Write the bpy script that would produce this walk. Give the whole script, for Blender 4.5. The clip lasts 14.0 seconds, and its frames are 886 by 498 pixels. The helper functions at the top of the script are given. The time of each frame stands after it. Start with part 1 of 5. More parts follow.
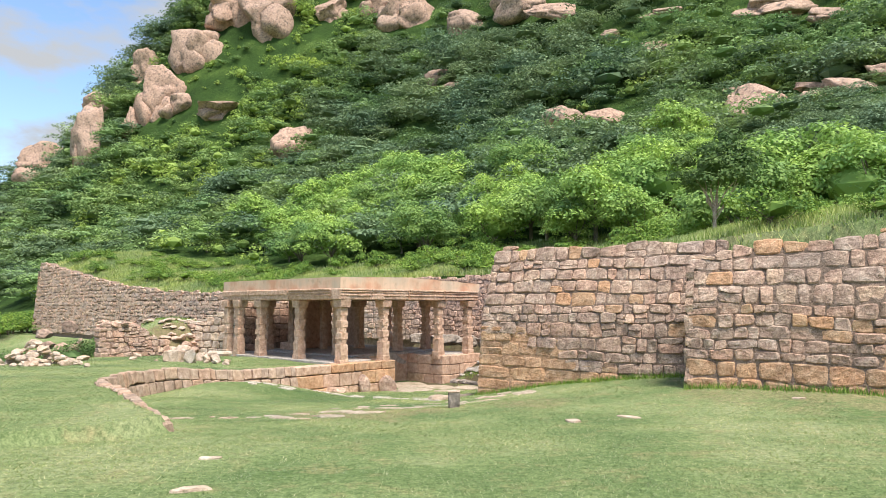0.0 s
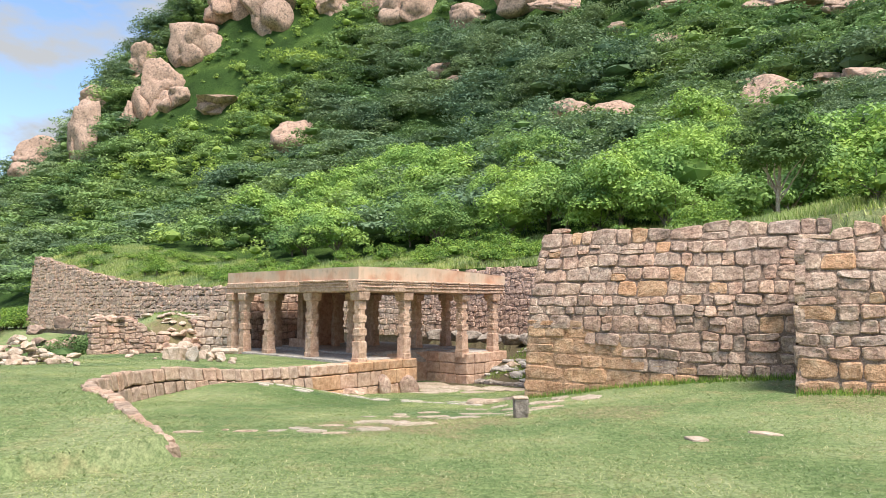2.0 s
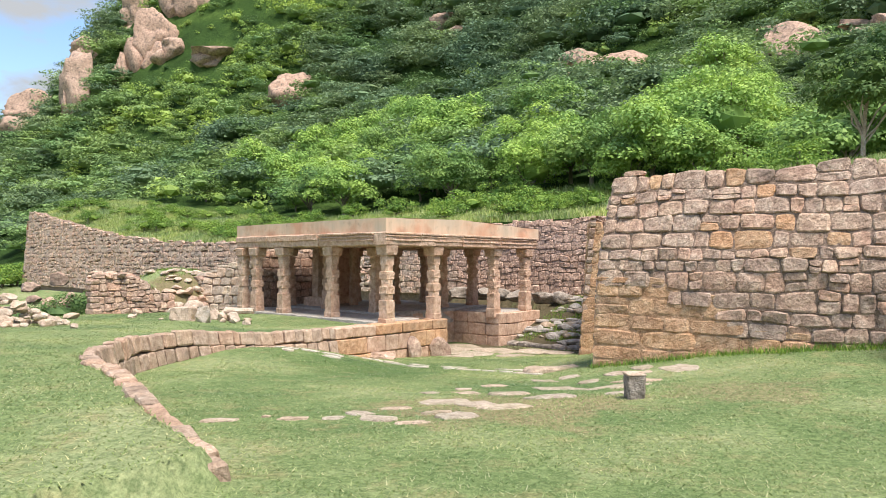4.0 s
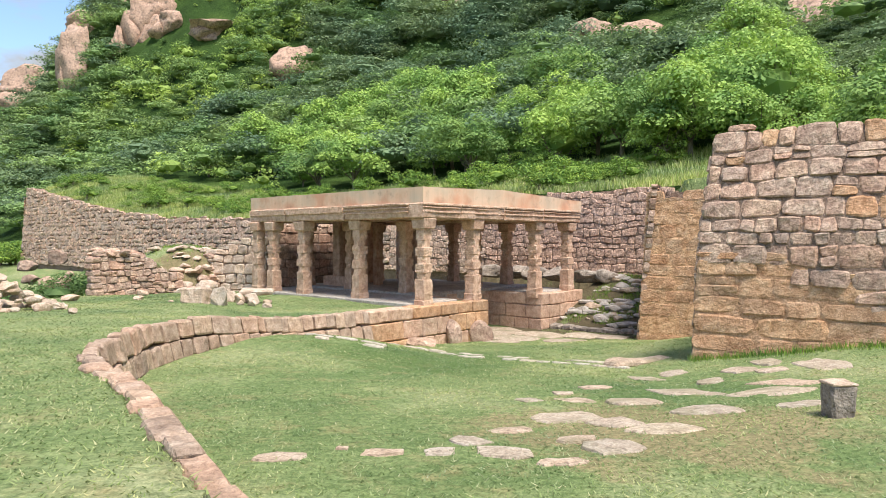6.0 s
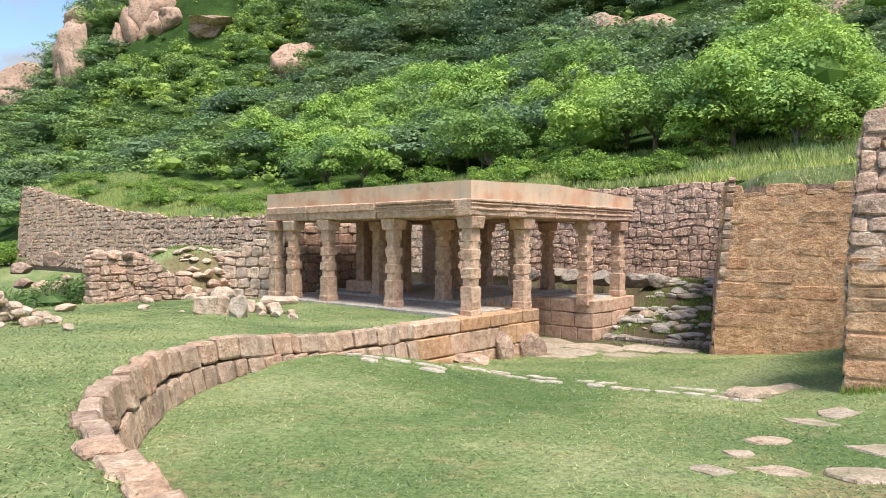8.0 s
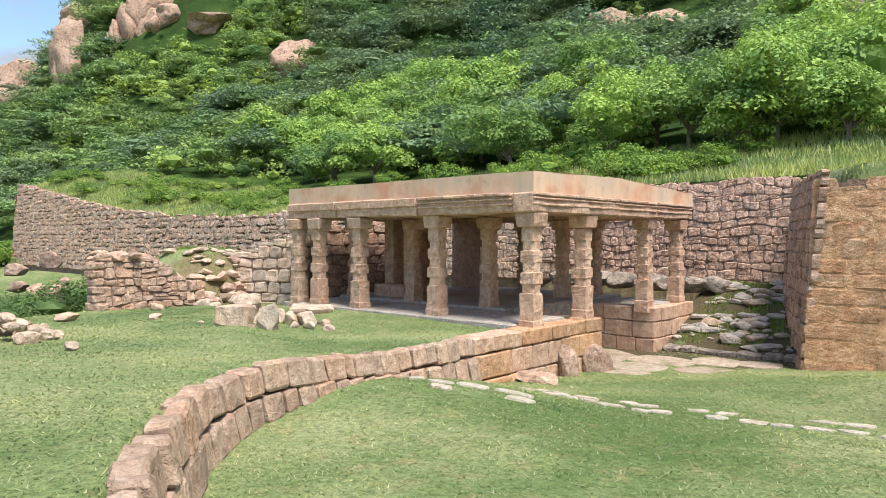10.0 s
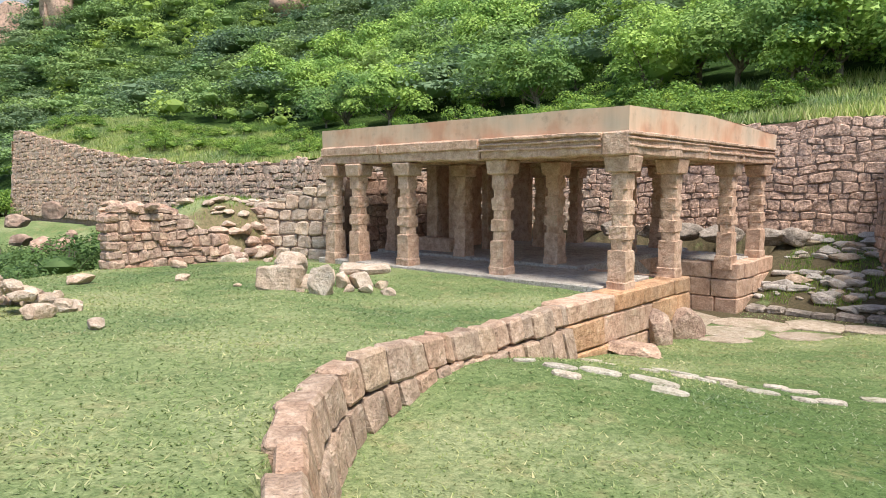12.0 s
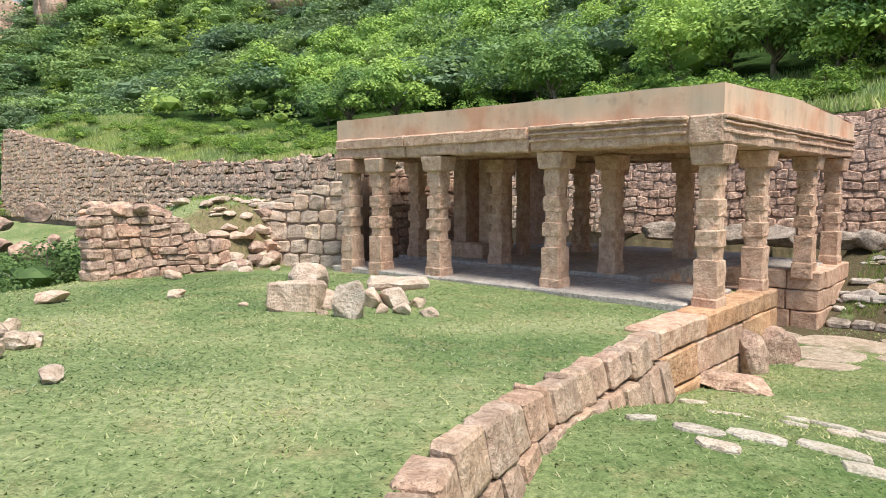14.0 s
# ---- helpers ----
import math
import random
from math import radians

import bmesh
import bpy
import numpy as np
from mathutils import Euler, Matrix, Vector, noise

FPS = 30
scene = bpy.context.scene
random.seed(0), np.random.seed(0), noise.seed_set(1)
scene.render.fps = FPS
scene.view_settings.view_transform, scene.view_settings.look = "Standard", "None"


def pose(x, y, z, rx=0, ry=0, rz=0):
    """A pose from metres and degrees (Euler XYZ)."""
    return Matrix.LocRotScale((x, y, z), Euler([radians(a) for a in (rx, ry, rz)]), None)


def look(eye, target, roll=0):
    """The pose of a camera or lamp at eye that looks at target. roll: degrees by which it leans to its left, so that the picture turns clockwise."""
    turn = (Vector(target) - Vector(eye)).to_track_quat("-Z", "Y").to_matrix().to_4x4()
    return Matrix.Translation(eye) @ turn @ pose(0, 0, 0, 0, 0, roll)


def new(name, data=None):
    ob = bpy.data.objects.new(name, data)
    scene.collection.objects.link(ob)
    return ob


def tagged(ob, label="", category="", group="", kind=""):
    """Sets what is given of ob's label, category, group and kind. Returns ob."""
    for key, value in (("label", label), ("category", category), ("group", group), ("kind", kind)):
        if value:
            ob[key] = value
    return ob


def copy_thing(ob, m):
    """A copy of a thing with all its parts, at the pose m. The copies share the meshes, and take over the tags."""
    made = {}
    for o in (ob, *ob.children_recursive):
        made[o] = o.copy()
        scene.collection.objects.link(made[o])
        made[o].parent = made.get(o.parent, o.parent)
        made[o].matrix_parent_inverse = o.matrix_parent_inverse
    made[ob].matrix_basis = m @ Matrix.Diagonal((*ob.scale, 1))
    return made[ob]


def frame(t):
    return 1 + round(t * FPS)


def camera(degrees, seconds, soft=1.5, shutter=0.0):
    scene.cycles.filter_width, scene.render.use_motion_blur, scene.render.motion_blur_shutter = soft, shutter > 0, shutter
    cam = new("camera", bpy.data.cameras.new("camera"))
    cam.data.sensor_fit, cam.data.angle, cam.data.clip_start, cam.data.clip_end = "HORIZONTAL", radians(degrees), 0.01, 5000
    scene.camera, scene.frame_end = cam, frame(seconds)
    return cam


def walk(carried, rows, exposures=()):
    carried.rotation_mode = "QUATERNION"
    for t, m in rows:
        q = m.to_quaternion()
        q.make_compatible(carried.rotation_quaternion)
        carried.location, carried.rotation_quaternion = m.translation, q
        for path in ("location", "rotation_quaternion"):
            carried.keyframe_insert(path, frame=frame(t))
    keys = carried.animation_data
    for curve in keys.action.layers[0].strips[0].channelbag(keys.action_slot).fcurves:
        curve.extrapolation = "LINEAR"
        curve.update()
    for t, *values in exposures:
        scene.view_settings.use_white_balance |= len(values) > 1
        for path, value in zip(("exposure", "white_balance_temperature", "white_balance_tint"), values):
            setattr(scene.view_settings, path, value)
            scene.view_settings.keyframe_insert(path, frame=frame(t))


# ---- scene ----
import itertools

cam = camera(65.4, 14.0, soft=0.75)
METRES, EYE, TILT, LEAN, TURN = 18.0, 1.92, 4.7, 0.0, 0.0
ROWS = [
    (0.0, 0.0, 0.0, 0.0, 0.0, 0.0, -0.0),
    (0.5, -0.0123, 0.0328, -0.0054, -0.03, -0.04, 0.0),
    (1.0, -0.0261, 0.0672, -0.0113, -0.09, 0.01, -0.04),
    (1.5, -0.0422, 0.1005, -0.0155, -0.07, -0.13, -0.05),
    (2.0, -0.0577, 0.1352, -0.0203, -0.15, -0.19, -0.13),
    (2.5, -0.0745, 0.1677, -0.024, -0.23, -0.18, -0.14),
    (3.0, -0.0903, 0.2001, -0.0287, -0.26, -0.53, -0.23),
    (3.5, -0.1071, 0.2334, -0.0318, -0.33, -2.2, -0.23),
    (6.0, -0.1896, 0.397, -0.051, -0.37, -5.56, -0.05),
    (6.5, -0.207, 0.4319, -0.0543, -0.39, -5.56, -0.05),
    (7.0, -0.2249, 0.4638, -0.0566, -0.44, -5.52, -0.03),
    (7.5, -0.2412, 0.4975, -0.0576, -0.45, -5.58, -0.02),
    (10.0, -0.3261, 0.6474, -0.0701, -0.76, -5.6, -0.1),
    (10.5, -0.3453, 0.6746, -0.0737, -0.68, -8.57, -0.08),
    (11.0, -0.3656, 0.7031, -0.0767, -0.73, -9.54, -0.06),
    (11.5, -0.3841, 0.7319, -0.0781, -0.73, -9.88, -0.0),
    (12.0, -0.4003, 0.7648, -0.0799, -0.8, -9.9, 0.02),
    (12.5, -0.4138, 0.7956, -0.083, -0.84, -10.03, 0.02),
    (13.0, -0.4238, 0.8275, -0.0869, -0.88, -10.01, 0.08),
    (13.5, -0.4335, 0.8581, -0.0896, -0.97, -9.97, 0.11),
    (14.0, -0.442, 0.8882, -0.0928, -1.04, -9.91, 0.17),
]
walk(cam, [(t, pose(0, 0, EYE, TILT, LEAN, TURN) @ pose(METRES * x, METRES * y, METRES * z, 90 + pitch, roll, yaw)) for t, x, y, z, yaw, pitch, roll in ROWS],
     exposures=[(0.0, 0.90), (7.0, 0.85), (14.0, 0.79)])

# ---- light ----
SUN_ELEV, SUN_AZ = 64.0, 148.0   # degrees; azimuth from +y, clockwise
world = bpy.data.worlds.new("sky")
scene.world = world
world.use_nodes = True
wn, wl = world.node_tree.nodes, world.node_tree.links
wn.clear()
w_out = wn.new("ShaderNodeOutputWorld")
w_bg = wn.new("ShaderNodeBackground")
w_sky = wn.new("ShaderNodeTexSky")
w_sky.sky_type, w_sky.sun_disc = "NISHITA", False
w_sky.sun_elevation, w_sky.sun_rotation = radians(SUN_ELEV), radians(SUN_AZ)
w_sky.air_density, w_sky.dust_density, w_sky.ozone_density = 1.0, 0.4, 2.5
w_co = wn.new("ShaderNodeTexCoord")
w_map = wn.new("ShaderNodeMapping")
w_map.inputs["Scale"].default_value = (1.0, 1.0, 2.2)
w_map.inputs["Location"].default_value = (0.35, 0.1, 0.2)
w_noise = wn.new("ShaderNodeTexNoise")
w_noise.inputs["Scale"].default_value = 4.2
w_noise.inputs["Detail"].default_value = 7.0
w_noise.inputs["Roughness"].default_value = 0.55
w_ramp = wn.new("ShaderNodeValToRGB")
w_ramp.color_ramp.elements[0].position, w_ramp.color_ramp.elements[1].position = 0.48, 0.60
w_mix = wn.new("ShaderNodeMix")
w_mix.data_type = "RGBA"
w_mix.inputs["B"].default_value = (2.3, 2.4, 2.55, 1)
wl.new(w_co.outputs["Generated"], w_map.inputs["Vector"])
wl.new(w_map.outputs["Vector"], w_noise.inputs["Vector"])
wl.new(w_noise.outputs["Fac"], w_ramp.inputs["Fac"])
wl.new(w_ramp.outputs["Color"], w_mix.inputs["Factor"])
wl.new(w_sky.outputs["Color"], w_mix.inputs["A"])
wl.new(w_mix.outputs["Result"], w_bg.inputs["Color"])
wl.new(w_bg.outputs["Background"], w_out.inputs["Surface"])
w_bg.inputs["Strength"].default_value = 0.14

sun_data = bpy.data.lights.new("sun", "SUN")
sun_data.energy, sun_data.angle, sun_data.color = 3.8, radians(20), (1.0, 0.95, 0.87)
sun = new("sun", sun_data)
az, el = radians(SUN_AZ), radians(SUN_ELEV)
sun.matrix_world = look((30 * math.sin(az) * math.cos(el), 30 * math.cos(az) * math.cos(el), 30 * math.sin(el)), (0, 0, 0))


# ---- materials ----
def material(name):
    m = bpy.data.materials.new(name)
    m.use_nodes = True
    nodes = m.node_tree.nodes
    return m, nodes, m.node_tree.links, nodes["Principled BSDF"]


def noise_node(nodes, links, scale, detail=4.0, rough=0.55, vec=None, stretch=None):
    n = nodes.new("ShaderNodeTexNoise")
    n.inputs["Scale"].default_value, n.inputs["Detail"].default_value, n.inputs["Roughness"].default_value = scale, detail, rough
    geo = vec or nodes.new("ShaderNodeNewGeometry").outputs["Position"]
    if stretch:
        mp = nodes.new("ShaderNodeMapping")
        mp.inputs["Scale"].default_value = stretch
        links.new(geo, mp.inputs["Vector"])
        geo = mp.outputs["Vector"]
    links.new(geo, n.inputs["Vector"])
    return n


def ramp_node(nodes, links, src, stops):
    r = nodes.new("ShaderNodeValToRGB")
    e = r.color_ramp.elements
    while len(e) < len(stops):
        e.new(0.5)
    for el_, (p, c) in zip(e, stops):
        el_.position, el_.color = p, (*c, 1) if len(c) == 3 else c
    links.new(src, r.inputs["Fac"])
    return r


def mix_node(nodes, links, a, b, fac, mode="MIX"):
    m = nodes.new("ShaderNodeMix")
    m.data_type, m.blend_type = "RGBA", mode
    for key, v in (("A", a), ("B", b)):
        if isinstance(v, tuple):
            m.inputs[key].default_value = (*v, 1)
        else:
            links.new(v, m.inputs[key])
    if isinstance(fac, float):
        m.inputs["Factor"].default_value = fac
    else:
        links.new(fac, m.inputs["Factor"])
    return m.outputs["Result"]


def bump_node(nodes, links, bsdf, sources):
    prev = None
    for src, strength, dist in sources:
        b = nodes.new("ShaderNodeBump")
        b.inputs["Strength"].default_value, b.inputs["Distance"].default_value = strength, dist
        links.new(src, b.inputs["Height"])
        if prev:
            links.new(prev, b.inputs["Normal"])
        prev = b.outputs["Normal"]
    links.new(prev, bsdf.inputs["Normal"])


def stone_material(name, dark, mid, light, grime=(0.09, 0.08, 0.07), grime_amount=0.5, vary=0.5, rough=0.9, fine=40.0, island=False, speck=0.8):
    m, nodes, links, bsdf = material(name)
    big = noise_node(nodes, links, 1.3, 5)
    grain = noise_node(nodes, links, fine, 4, 0.7)
    mid_n = noise_node(nodes, links, 6.0, 6, 0.65)
    pit = noise_node(nodes, links, fine * 0.45, 3, 0.6)
    col = ramp_node(nodes, links, mid_n.outputs["Fac"], [(0.30, dark), (0.5, mid), (0.68, light)]).outputs["Color"]
    if island:
        rnd = nodes.new("ShaderNodeNewGeometry").outputs["Random Per Island"]
    else:
        rnd = nodes.new("ShaderNodeObjectInfo").outputs["Random"]
    tint = ramp_node(nodes, links, rnd, [(0.0, (0.74, 0.70, 0.68)), (0.25, (1.0, 0.98, 0.95)), (0.5, (1.12, 0.94, 0.84)), (0.75, (0.92, 0.94, 0.96)), (1.0, (1.25, 1.17, 1.05))]).outputs["Color"]
    col = mix_node(nodes, links, col, tint, vary, "MULTIPLY")
    g = ramp_node(nodes, links, grain.outputs["Fac"], [(0.32, (0.5, 0.48, 0.46)), (0.6, (1.1, 1.1, 1.1))]).outputs["Color"]
    col = mix_node(nodes, links, col, g, speck, "MULTIPLY")
    pc = ramp_node(nodes, links, pit.outputs["Fac"], [(0.30, (0.45, 0.42, 0.40)), (0.46, (1.0, 1.0, 1.0))]).outputs["Color"]
    col = mix_node(nodes, links, col, pc, 0.85 * speck, "MULTIPLY")
    stain = ramp_node(nodes, links, big.outputs["Fac"], [(0.52, (0, 0, 0)), (0.70, (grime_amount,) * 3)]).outputs["Color"]
    col = mix_node(nodes, links, col, grime, stain)
    links.new(col, bsdf.inputs["Base Color"])
    bsdf.inputs["Roughness"].default_value = rough
    bsdf.inputs["Specular IOR Level"].default_value = 0.25
    bump_node(nodes, links, bsdf, [(mid_n.outputs["Fac"], 0.9, 0.06), (pit.outputs["Fac"], 0.8, 0.03), (grain.outputs["Fac"], 0.8, 0.015)])
    return m


MAT_WALL = stone_material("wall_granite", (0.31, 0.205, 0.158), (0.485, 0.345, 0.268), (0.66, 0.505, 0.40), grime_amount=0.4, vary=0.8, fine=26.0)
MAT_ORANGE = stone_material("dressed_granite", (0.375, 0.206, 0.112), (0.562, 0.344, 0.206), (0.700, 0.475, 0.312), grime_amount=0.35, vary=0.6, speck=0.55)
MAT_PILLAR = stone_material("pillar_granite", (0.43, 0.265, 0.185), (0.60, 0.405, 0.295), (0.72, 0.53, 0.405), grime_amount=0.15, vary=0.35, fine=30.0, speck=0.45)
MAT_LOWWALL = stone_material("low_wall_granite", (0.31, 0.212, 0.155), (0.465, 0.34, 0.255), (0.62, 0.485, 0.385), grime=(0.12, 0.10, 0.08), grime_amount=0.4, vary=0.75, speck=0.55)
MAT_LOOSE = stone_material("loose_granite", (0.42, 0.315, 0.235), (0.57, 0.45, 0.35), (0.70, 0.59, 0.49), grime_amount=0.3, vary=0.6, speck=0.5)
MAT_PAVING = stone_material("paving_granite", (0.36, 0.285, 0.215), (0.49, 0.40, 0.31), (0.60, 0.51, 0.42), grime=(0.17, 0.17, 0.08), grime_amount=0.6, vary=0.6)
MAT_KERB = stone_material("kerb_granite", (0.42, 0.37, 0.29), (0.56, 0.50, 0.41), (0.68, 0.62, 0.53), grime=(0.20, 0.20, 0.10), grime_amount=0.4, vary=0.5)
MAT_FLOOR = stone_material("floor_stone", (0.35, 0.31, 0.275), (0.48, 0.43, 0.385), (0.60, 0.54, 0.48), grime_amount=0.35, vary=0.2)
MAT_FAR = stone_material("fort_stone", (0.40, 0.285, 0.225), (0.61, 0.44, 0.345), (0.78, 0.59, 0.475), grime_amount=0.4, vary=0.8, fine=12.0, island=True)
MAT_BOULDER = stone_material("hill_granite", (0.29, 0.19, 0.145), (0.45, 0.31, 0.235), (0.60, 0.44, 0.34), grime=(0.10, 0.085, 0.07), grime_amount=0.85, vary=0.3, fine=2.2)
MAT_MORTAR = stone_material("wall_core", (0.19, 0.13, 0.098), (0.29, 0.20, 0.15), (0.38, 0.27, 0.21), grime_amount=0.5, vary=0.0)
MAT_POST = stone_material("weathered_post", (0.21, 0.175, 0.145), (0.37, 0.31, 0.26), (0.54, 0.46, 0.39), grime_amount=0.6, vary=0.1)


def plaster_material():
    m, nodes, links, bsdf = material("lime_plaster")
    big = noise_node(nodes, links, 0.8, 5)
    mid_n = noise_node(nodes, links, 4.0, 6, 0.65)
    streak = noise_node(nodes, links, 3.0, 4, 0.6, stretch=(1.0, 1.0, 0.15))
    col = ramp_node(nodes, links, big.outputs["Fac"], [(0.36, (0.60, 0.46, 0.34)), (0.5, (0.68, 0.47, 0.33)), (0.62, (0.62, 0.34, 0.22))]).outputs["Color"]
    s = ramp_node(nodes, links, streak.outputs["Fac"], [(0.35, (0.66, 0.64, 0.62)), (0.6, (1.06, 1.06, 1.06))]).outputs["Color"]
    col = mix_node(nodes, links, col, s, 0.35, "MULTIPLY")
    st = ramp_node(nodes, links, mid_n.outputs["Fac"], [(0.55, (0, 0, 0)), (0.75, (0.6,) * 3)]).outputs["Color"]
    col = mix_node(nodes, links, col, (0.36, 0.24, 0.18), st)
    links.new(col, bsdf.inputs["Base Color"])
    bsdf.inputs["Roughness"].default_value = 0.92
    bsdf.inputs["Specular IOR Level"].default_value = 0.2
    bump_node(nodes, links, bsdf, [(mid_n.outputs["Fac"], 0.35, 0.015)])
    return m


MAT_PLASTER = plaster_material()


def ground_material():
    m, nodes, links, bsdf = material("lawn_ground")
    patch = noise_node(nodes, links, 0.35, 4, 0.6)
    mid_n = noise_node(nodes, links, 2.2, 6, 0.65)
    fine_n = noise_node(nodes, links, 45.0, 4, 0.75)
    col = ramp_node(nodes, links, patch.outputs["Fac"], [(0.32, (0.12, 0.175, 0.07)), (0.5, (0.19, 0.24, 0.11)), (0.66, (0.305, 0.32, 0.185))]).outputs["Color"]
    dry = ramp_node(nodes, links, mid_n.outputs["Fac"], [(0.52, (0, 0, 0)), (0.72, (0.75,) * 3)]).outputs["Color"]
    col = mix_node(nodes, links, col, (0.33, 0.27, 0.155), dry)
    # bare earth by the paved path and gate wall; darker brown in the passage; dry and dark green spots
    where = nodes.new("ShaderNodeNewGeometry").outputs["Position"]
    edge = noise_node(nodes, links, 1.6, 5, 0.7)
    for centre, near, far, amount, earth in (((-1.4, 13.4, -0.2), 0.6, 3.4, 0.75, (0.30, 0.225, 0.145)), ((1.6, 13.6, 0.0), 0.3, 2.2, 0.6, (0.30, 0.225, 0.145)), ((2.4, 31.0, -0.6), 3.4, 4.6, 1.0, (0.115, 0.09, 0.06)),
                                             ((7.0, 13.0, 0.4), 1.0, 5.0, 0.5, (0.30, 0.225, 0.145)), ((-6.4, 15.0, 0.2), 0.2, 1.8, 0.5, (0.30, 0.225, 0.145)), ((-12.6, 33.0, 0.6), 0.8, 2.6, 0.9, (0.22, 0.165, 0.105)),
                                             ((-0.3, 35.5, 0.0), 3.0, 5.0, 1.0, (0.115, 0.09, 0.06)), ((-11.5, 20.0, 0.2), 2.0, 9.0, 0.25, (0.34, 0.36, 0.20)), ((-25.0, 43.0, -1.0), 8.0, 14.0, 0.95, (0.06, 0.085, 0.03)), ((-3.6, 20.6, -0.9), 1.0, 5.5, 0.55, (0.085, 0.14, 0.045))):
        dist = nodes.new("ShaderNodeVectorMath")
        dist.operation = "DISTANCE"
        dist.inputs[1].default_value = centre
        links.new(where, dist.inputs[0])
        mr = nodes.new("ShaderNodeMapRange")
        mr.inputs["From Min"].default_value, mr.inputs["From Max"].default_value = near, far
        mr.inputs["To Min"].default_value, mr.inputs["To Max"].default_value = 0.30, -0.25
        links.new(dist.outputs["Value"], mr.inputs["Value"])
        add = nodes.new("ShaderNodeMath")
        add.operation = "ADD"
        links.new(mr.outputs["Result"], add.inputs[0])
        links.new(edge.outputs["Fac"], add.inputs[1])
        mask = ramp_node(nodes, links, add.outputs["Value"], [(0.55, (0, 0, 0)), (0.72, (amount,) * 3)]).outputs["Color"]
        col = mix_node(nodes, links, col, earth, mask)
    clump = noise_node(nodes, links, 14.0, 5, 0.7)
    cg = ramp_node(nodes, links, clump.outputs["Fac"], [(0.36, (0.55, 0.62, 0.54)), (0.62, (1.22, 1.18, 1.16))]).outputs["Color"]
    col = mix_node(nodes, links, col, cg, 0.9, "MULTIPLY")
    g = ramp_node(nodes, links, fine_n.outputs["Fac"], [(0.3, (0.45, 0.5, 0.4)), (0.65, (1.2, 1.2, 1.1))]).outputs["Color"]
    col = mix_node(nodes, links, col, g, 0.8, "MULTIPLY")
    links.new(col, bsdf.inputs["Base Color"])
    bsdf.inputs["Roughness"].default_value = 0.95
    bsdf.inputs["Specular IOR Level"].default_value = 0.1
    bump_node(nodes, links, bsdf, [(mid_n.outputs["Fac"], 0.4, 0.05), (fine_n.outputs["Fac"], 0.7, 0.02)])
    return m


def leaf_material(name, stops, rough=0.6, patch=0.25, glow=0.3):
    m, nodes, links, bsdf = material(name)
    rnd = nodes.new("ShaderNodeNewGeometry").outputs["Random Per Island"]
    col = ramp_node(nodes, links, rnd, stops).outputs["Color"]
    n = noise_node(nodes, links, patch, 3)
    sh = ramp_node(nodes, links, n.outputs["Fac"], [(0.35, (0.65, 0.75, 0.72)), (0.62, (1.25, 1.15, 0.85))]).outputs["Color"]
    col = mix_node(nodes, links, col, sh, 0.85, "MULTIPLY")
    links.new(col, bsdf.inputs["Base Color"])
    bsdf.inputs["Roughness"].default_value = rough
    bsdf.inputs["Specular IOR Level"].default_value = 0.2
    tr = nodes.new("ShaderNodeBsdfTranslucent")
    links.new(col, tr.inputs["Color"])
    ms = nodes.new("ShaderNodeMixShader")
    ms.inputs["Fac"].default_value = glow
    links.new(bsdf.outputs["BSDF"], ms.inputs[1])
    links.new(tr.outputs["BSDF"], ms.inputs[2])
    links.new(ms.outputs["Shader"], nodes["Material Output"].inputs["Surface"])
    return m


MAT_GROUND = ground_material()


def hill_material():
    m, nodes, links, bsdf = material("hill_undergrowth_shade")
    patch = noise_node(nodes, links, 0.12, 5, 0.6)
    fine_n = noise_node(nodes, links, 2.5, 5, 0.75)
    # undergrowth greens set extra dark to stand for the shade between crowns
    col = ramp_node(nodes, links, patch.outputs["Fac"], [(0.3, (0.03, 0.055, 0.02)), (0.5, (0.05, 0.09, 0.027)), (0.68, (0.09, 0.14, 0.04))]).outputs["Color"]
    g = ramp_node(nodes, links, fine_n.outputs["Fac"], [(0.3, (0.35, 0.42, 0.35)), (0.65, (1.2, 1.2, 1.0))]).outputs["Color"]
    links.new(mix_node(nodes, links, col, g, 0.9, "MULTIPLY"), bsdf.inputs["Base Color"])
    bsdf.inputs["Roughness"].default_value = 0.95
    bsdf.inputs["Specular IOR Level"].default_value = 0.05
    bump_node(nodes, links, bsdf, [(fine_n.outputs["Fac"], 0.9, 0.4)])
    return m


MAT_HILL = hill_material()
# leaf greens per plant; the raised blue puts distance haze into the colour
SCRUB_TONES = (((0.11, 0.17, 0.105), (0.175, 0.25, 0.145)), ((0.165, 0.24, 0.15), (0.245, 0.34, 0.20)), ((0.13, 0.205, 0.085), (0.195, 0.29, 0.12)), ((0.21, 0.315, 0.13), (0.29, 0.415, 0.175)), ((0.26, 0.37, 0.10), (0.37, 0.49, 0.14)))
MAT_SCRUB = [leaf_material("scrub_foliage", [(0.0, a), (1.0, b)], patch=0.05, glow=0.3) for a, b in SCRUB_TONES]
MAT_DARKLEAF = leaf_material("dark_foliage", [(0.0, (0.075, 0.135, 0.05)), (1.0, (0.135, 0.215, 0.08))], patch=0.5)
MAT_LEAF = leaf_material("tree_foliage", [(0.0, (0.23, 0.36, 0.10)), (0.5, (0.31, 0.46, 0.13)), (1.0, (0.42, 0.57, 0.18))], patch=0.25)
MAT_FRESH = leaf_material("fresh_foliage", [(0.0, (0.20, 0.33, 0.095)), (0.5, (0.29, 0.44, 0.125)), (1.0, (0.40, 0.56, 0.18))], patch=0.3)
MAT_DEEP = leaf_material("deep_foliage", [(0.0, (0.155, 0.265, 0.09)), (1.0, (0.275, 0.41, 0.14))], patch=0.4)
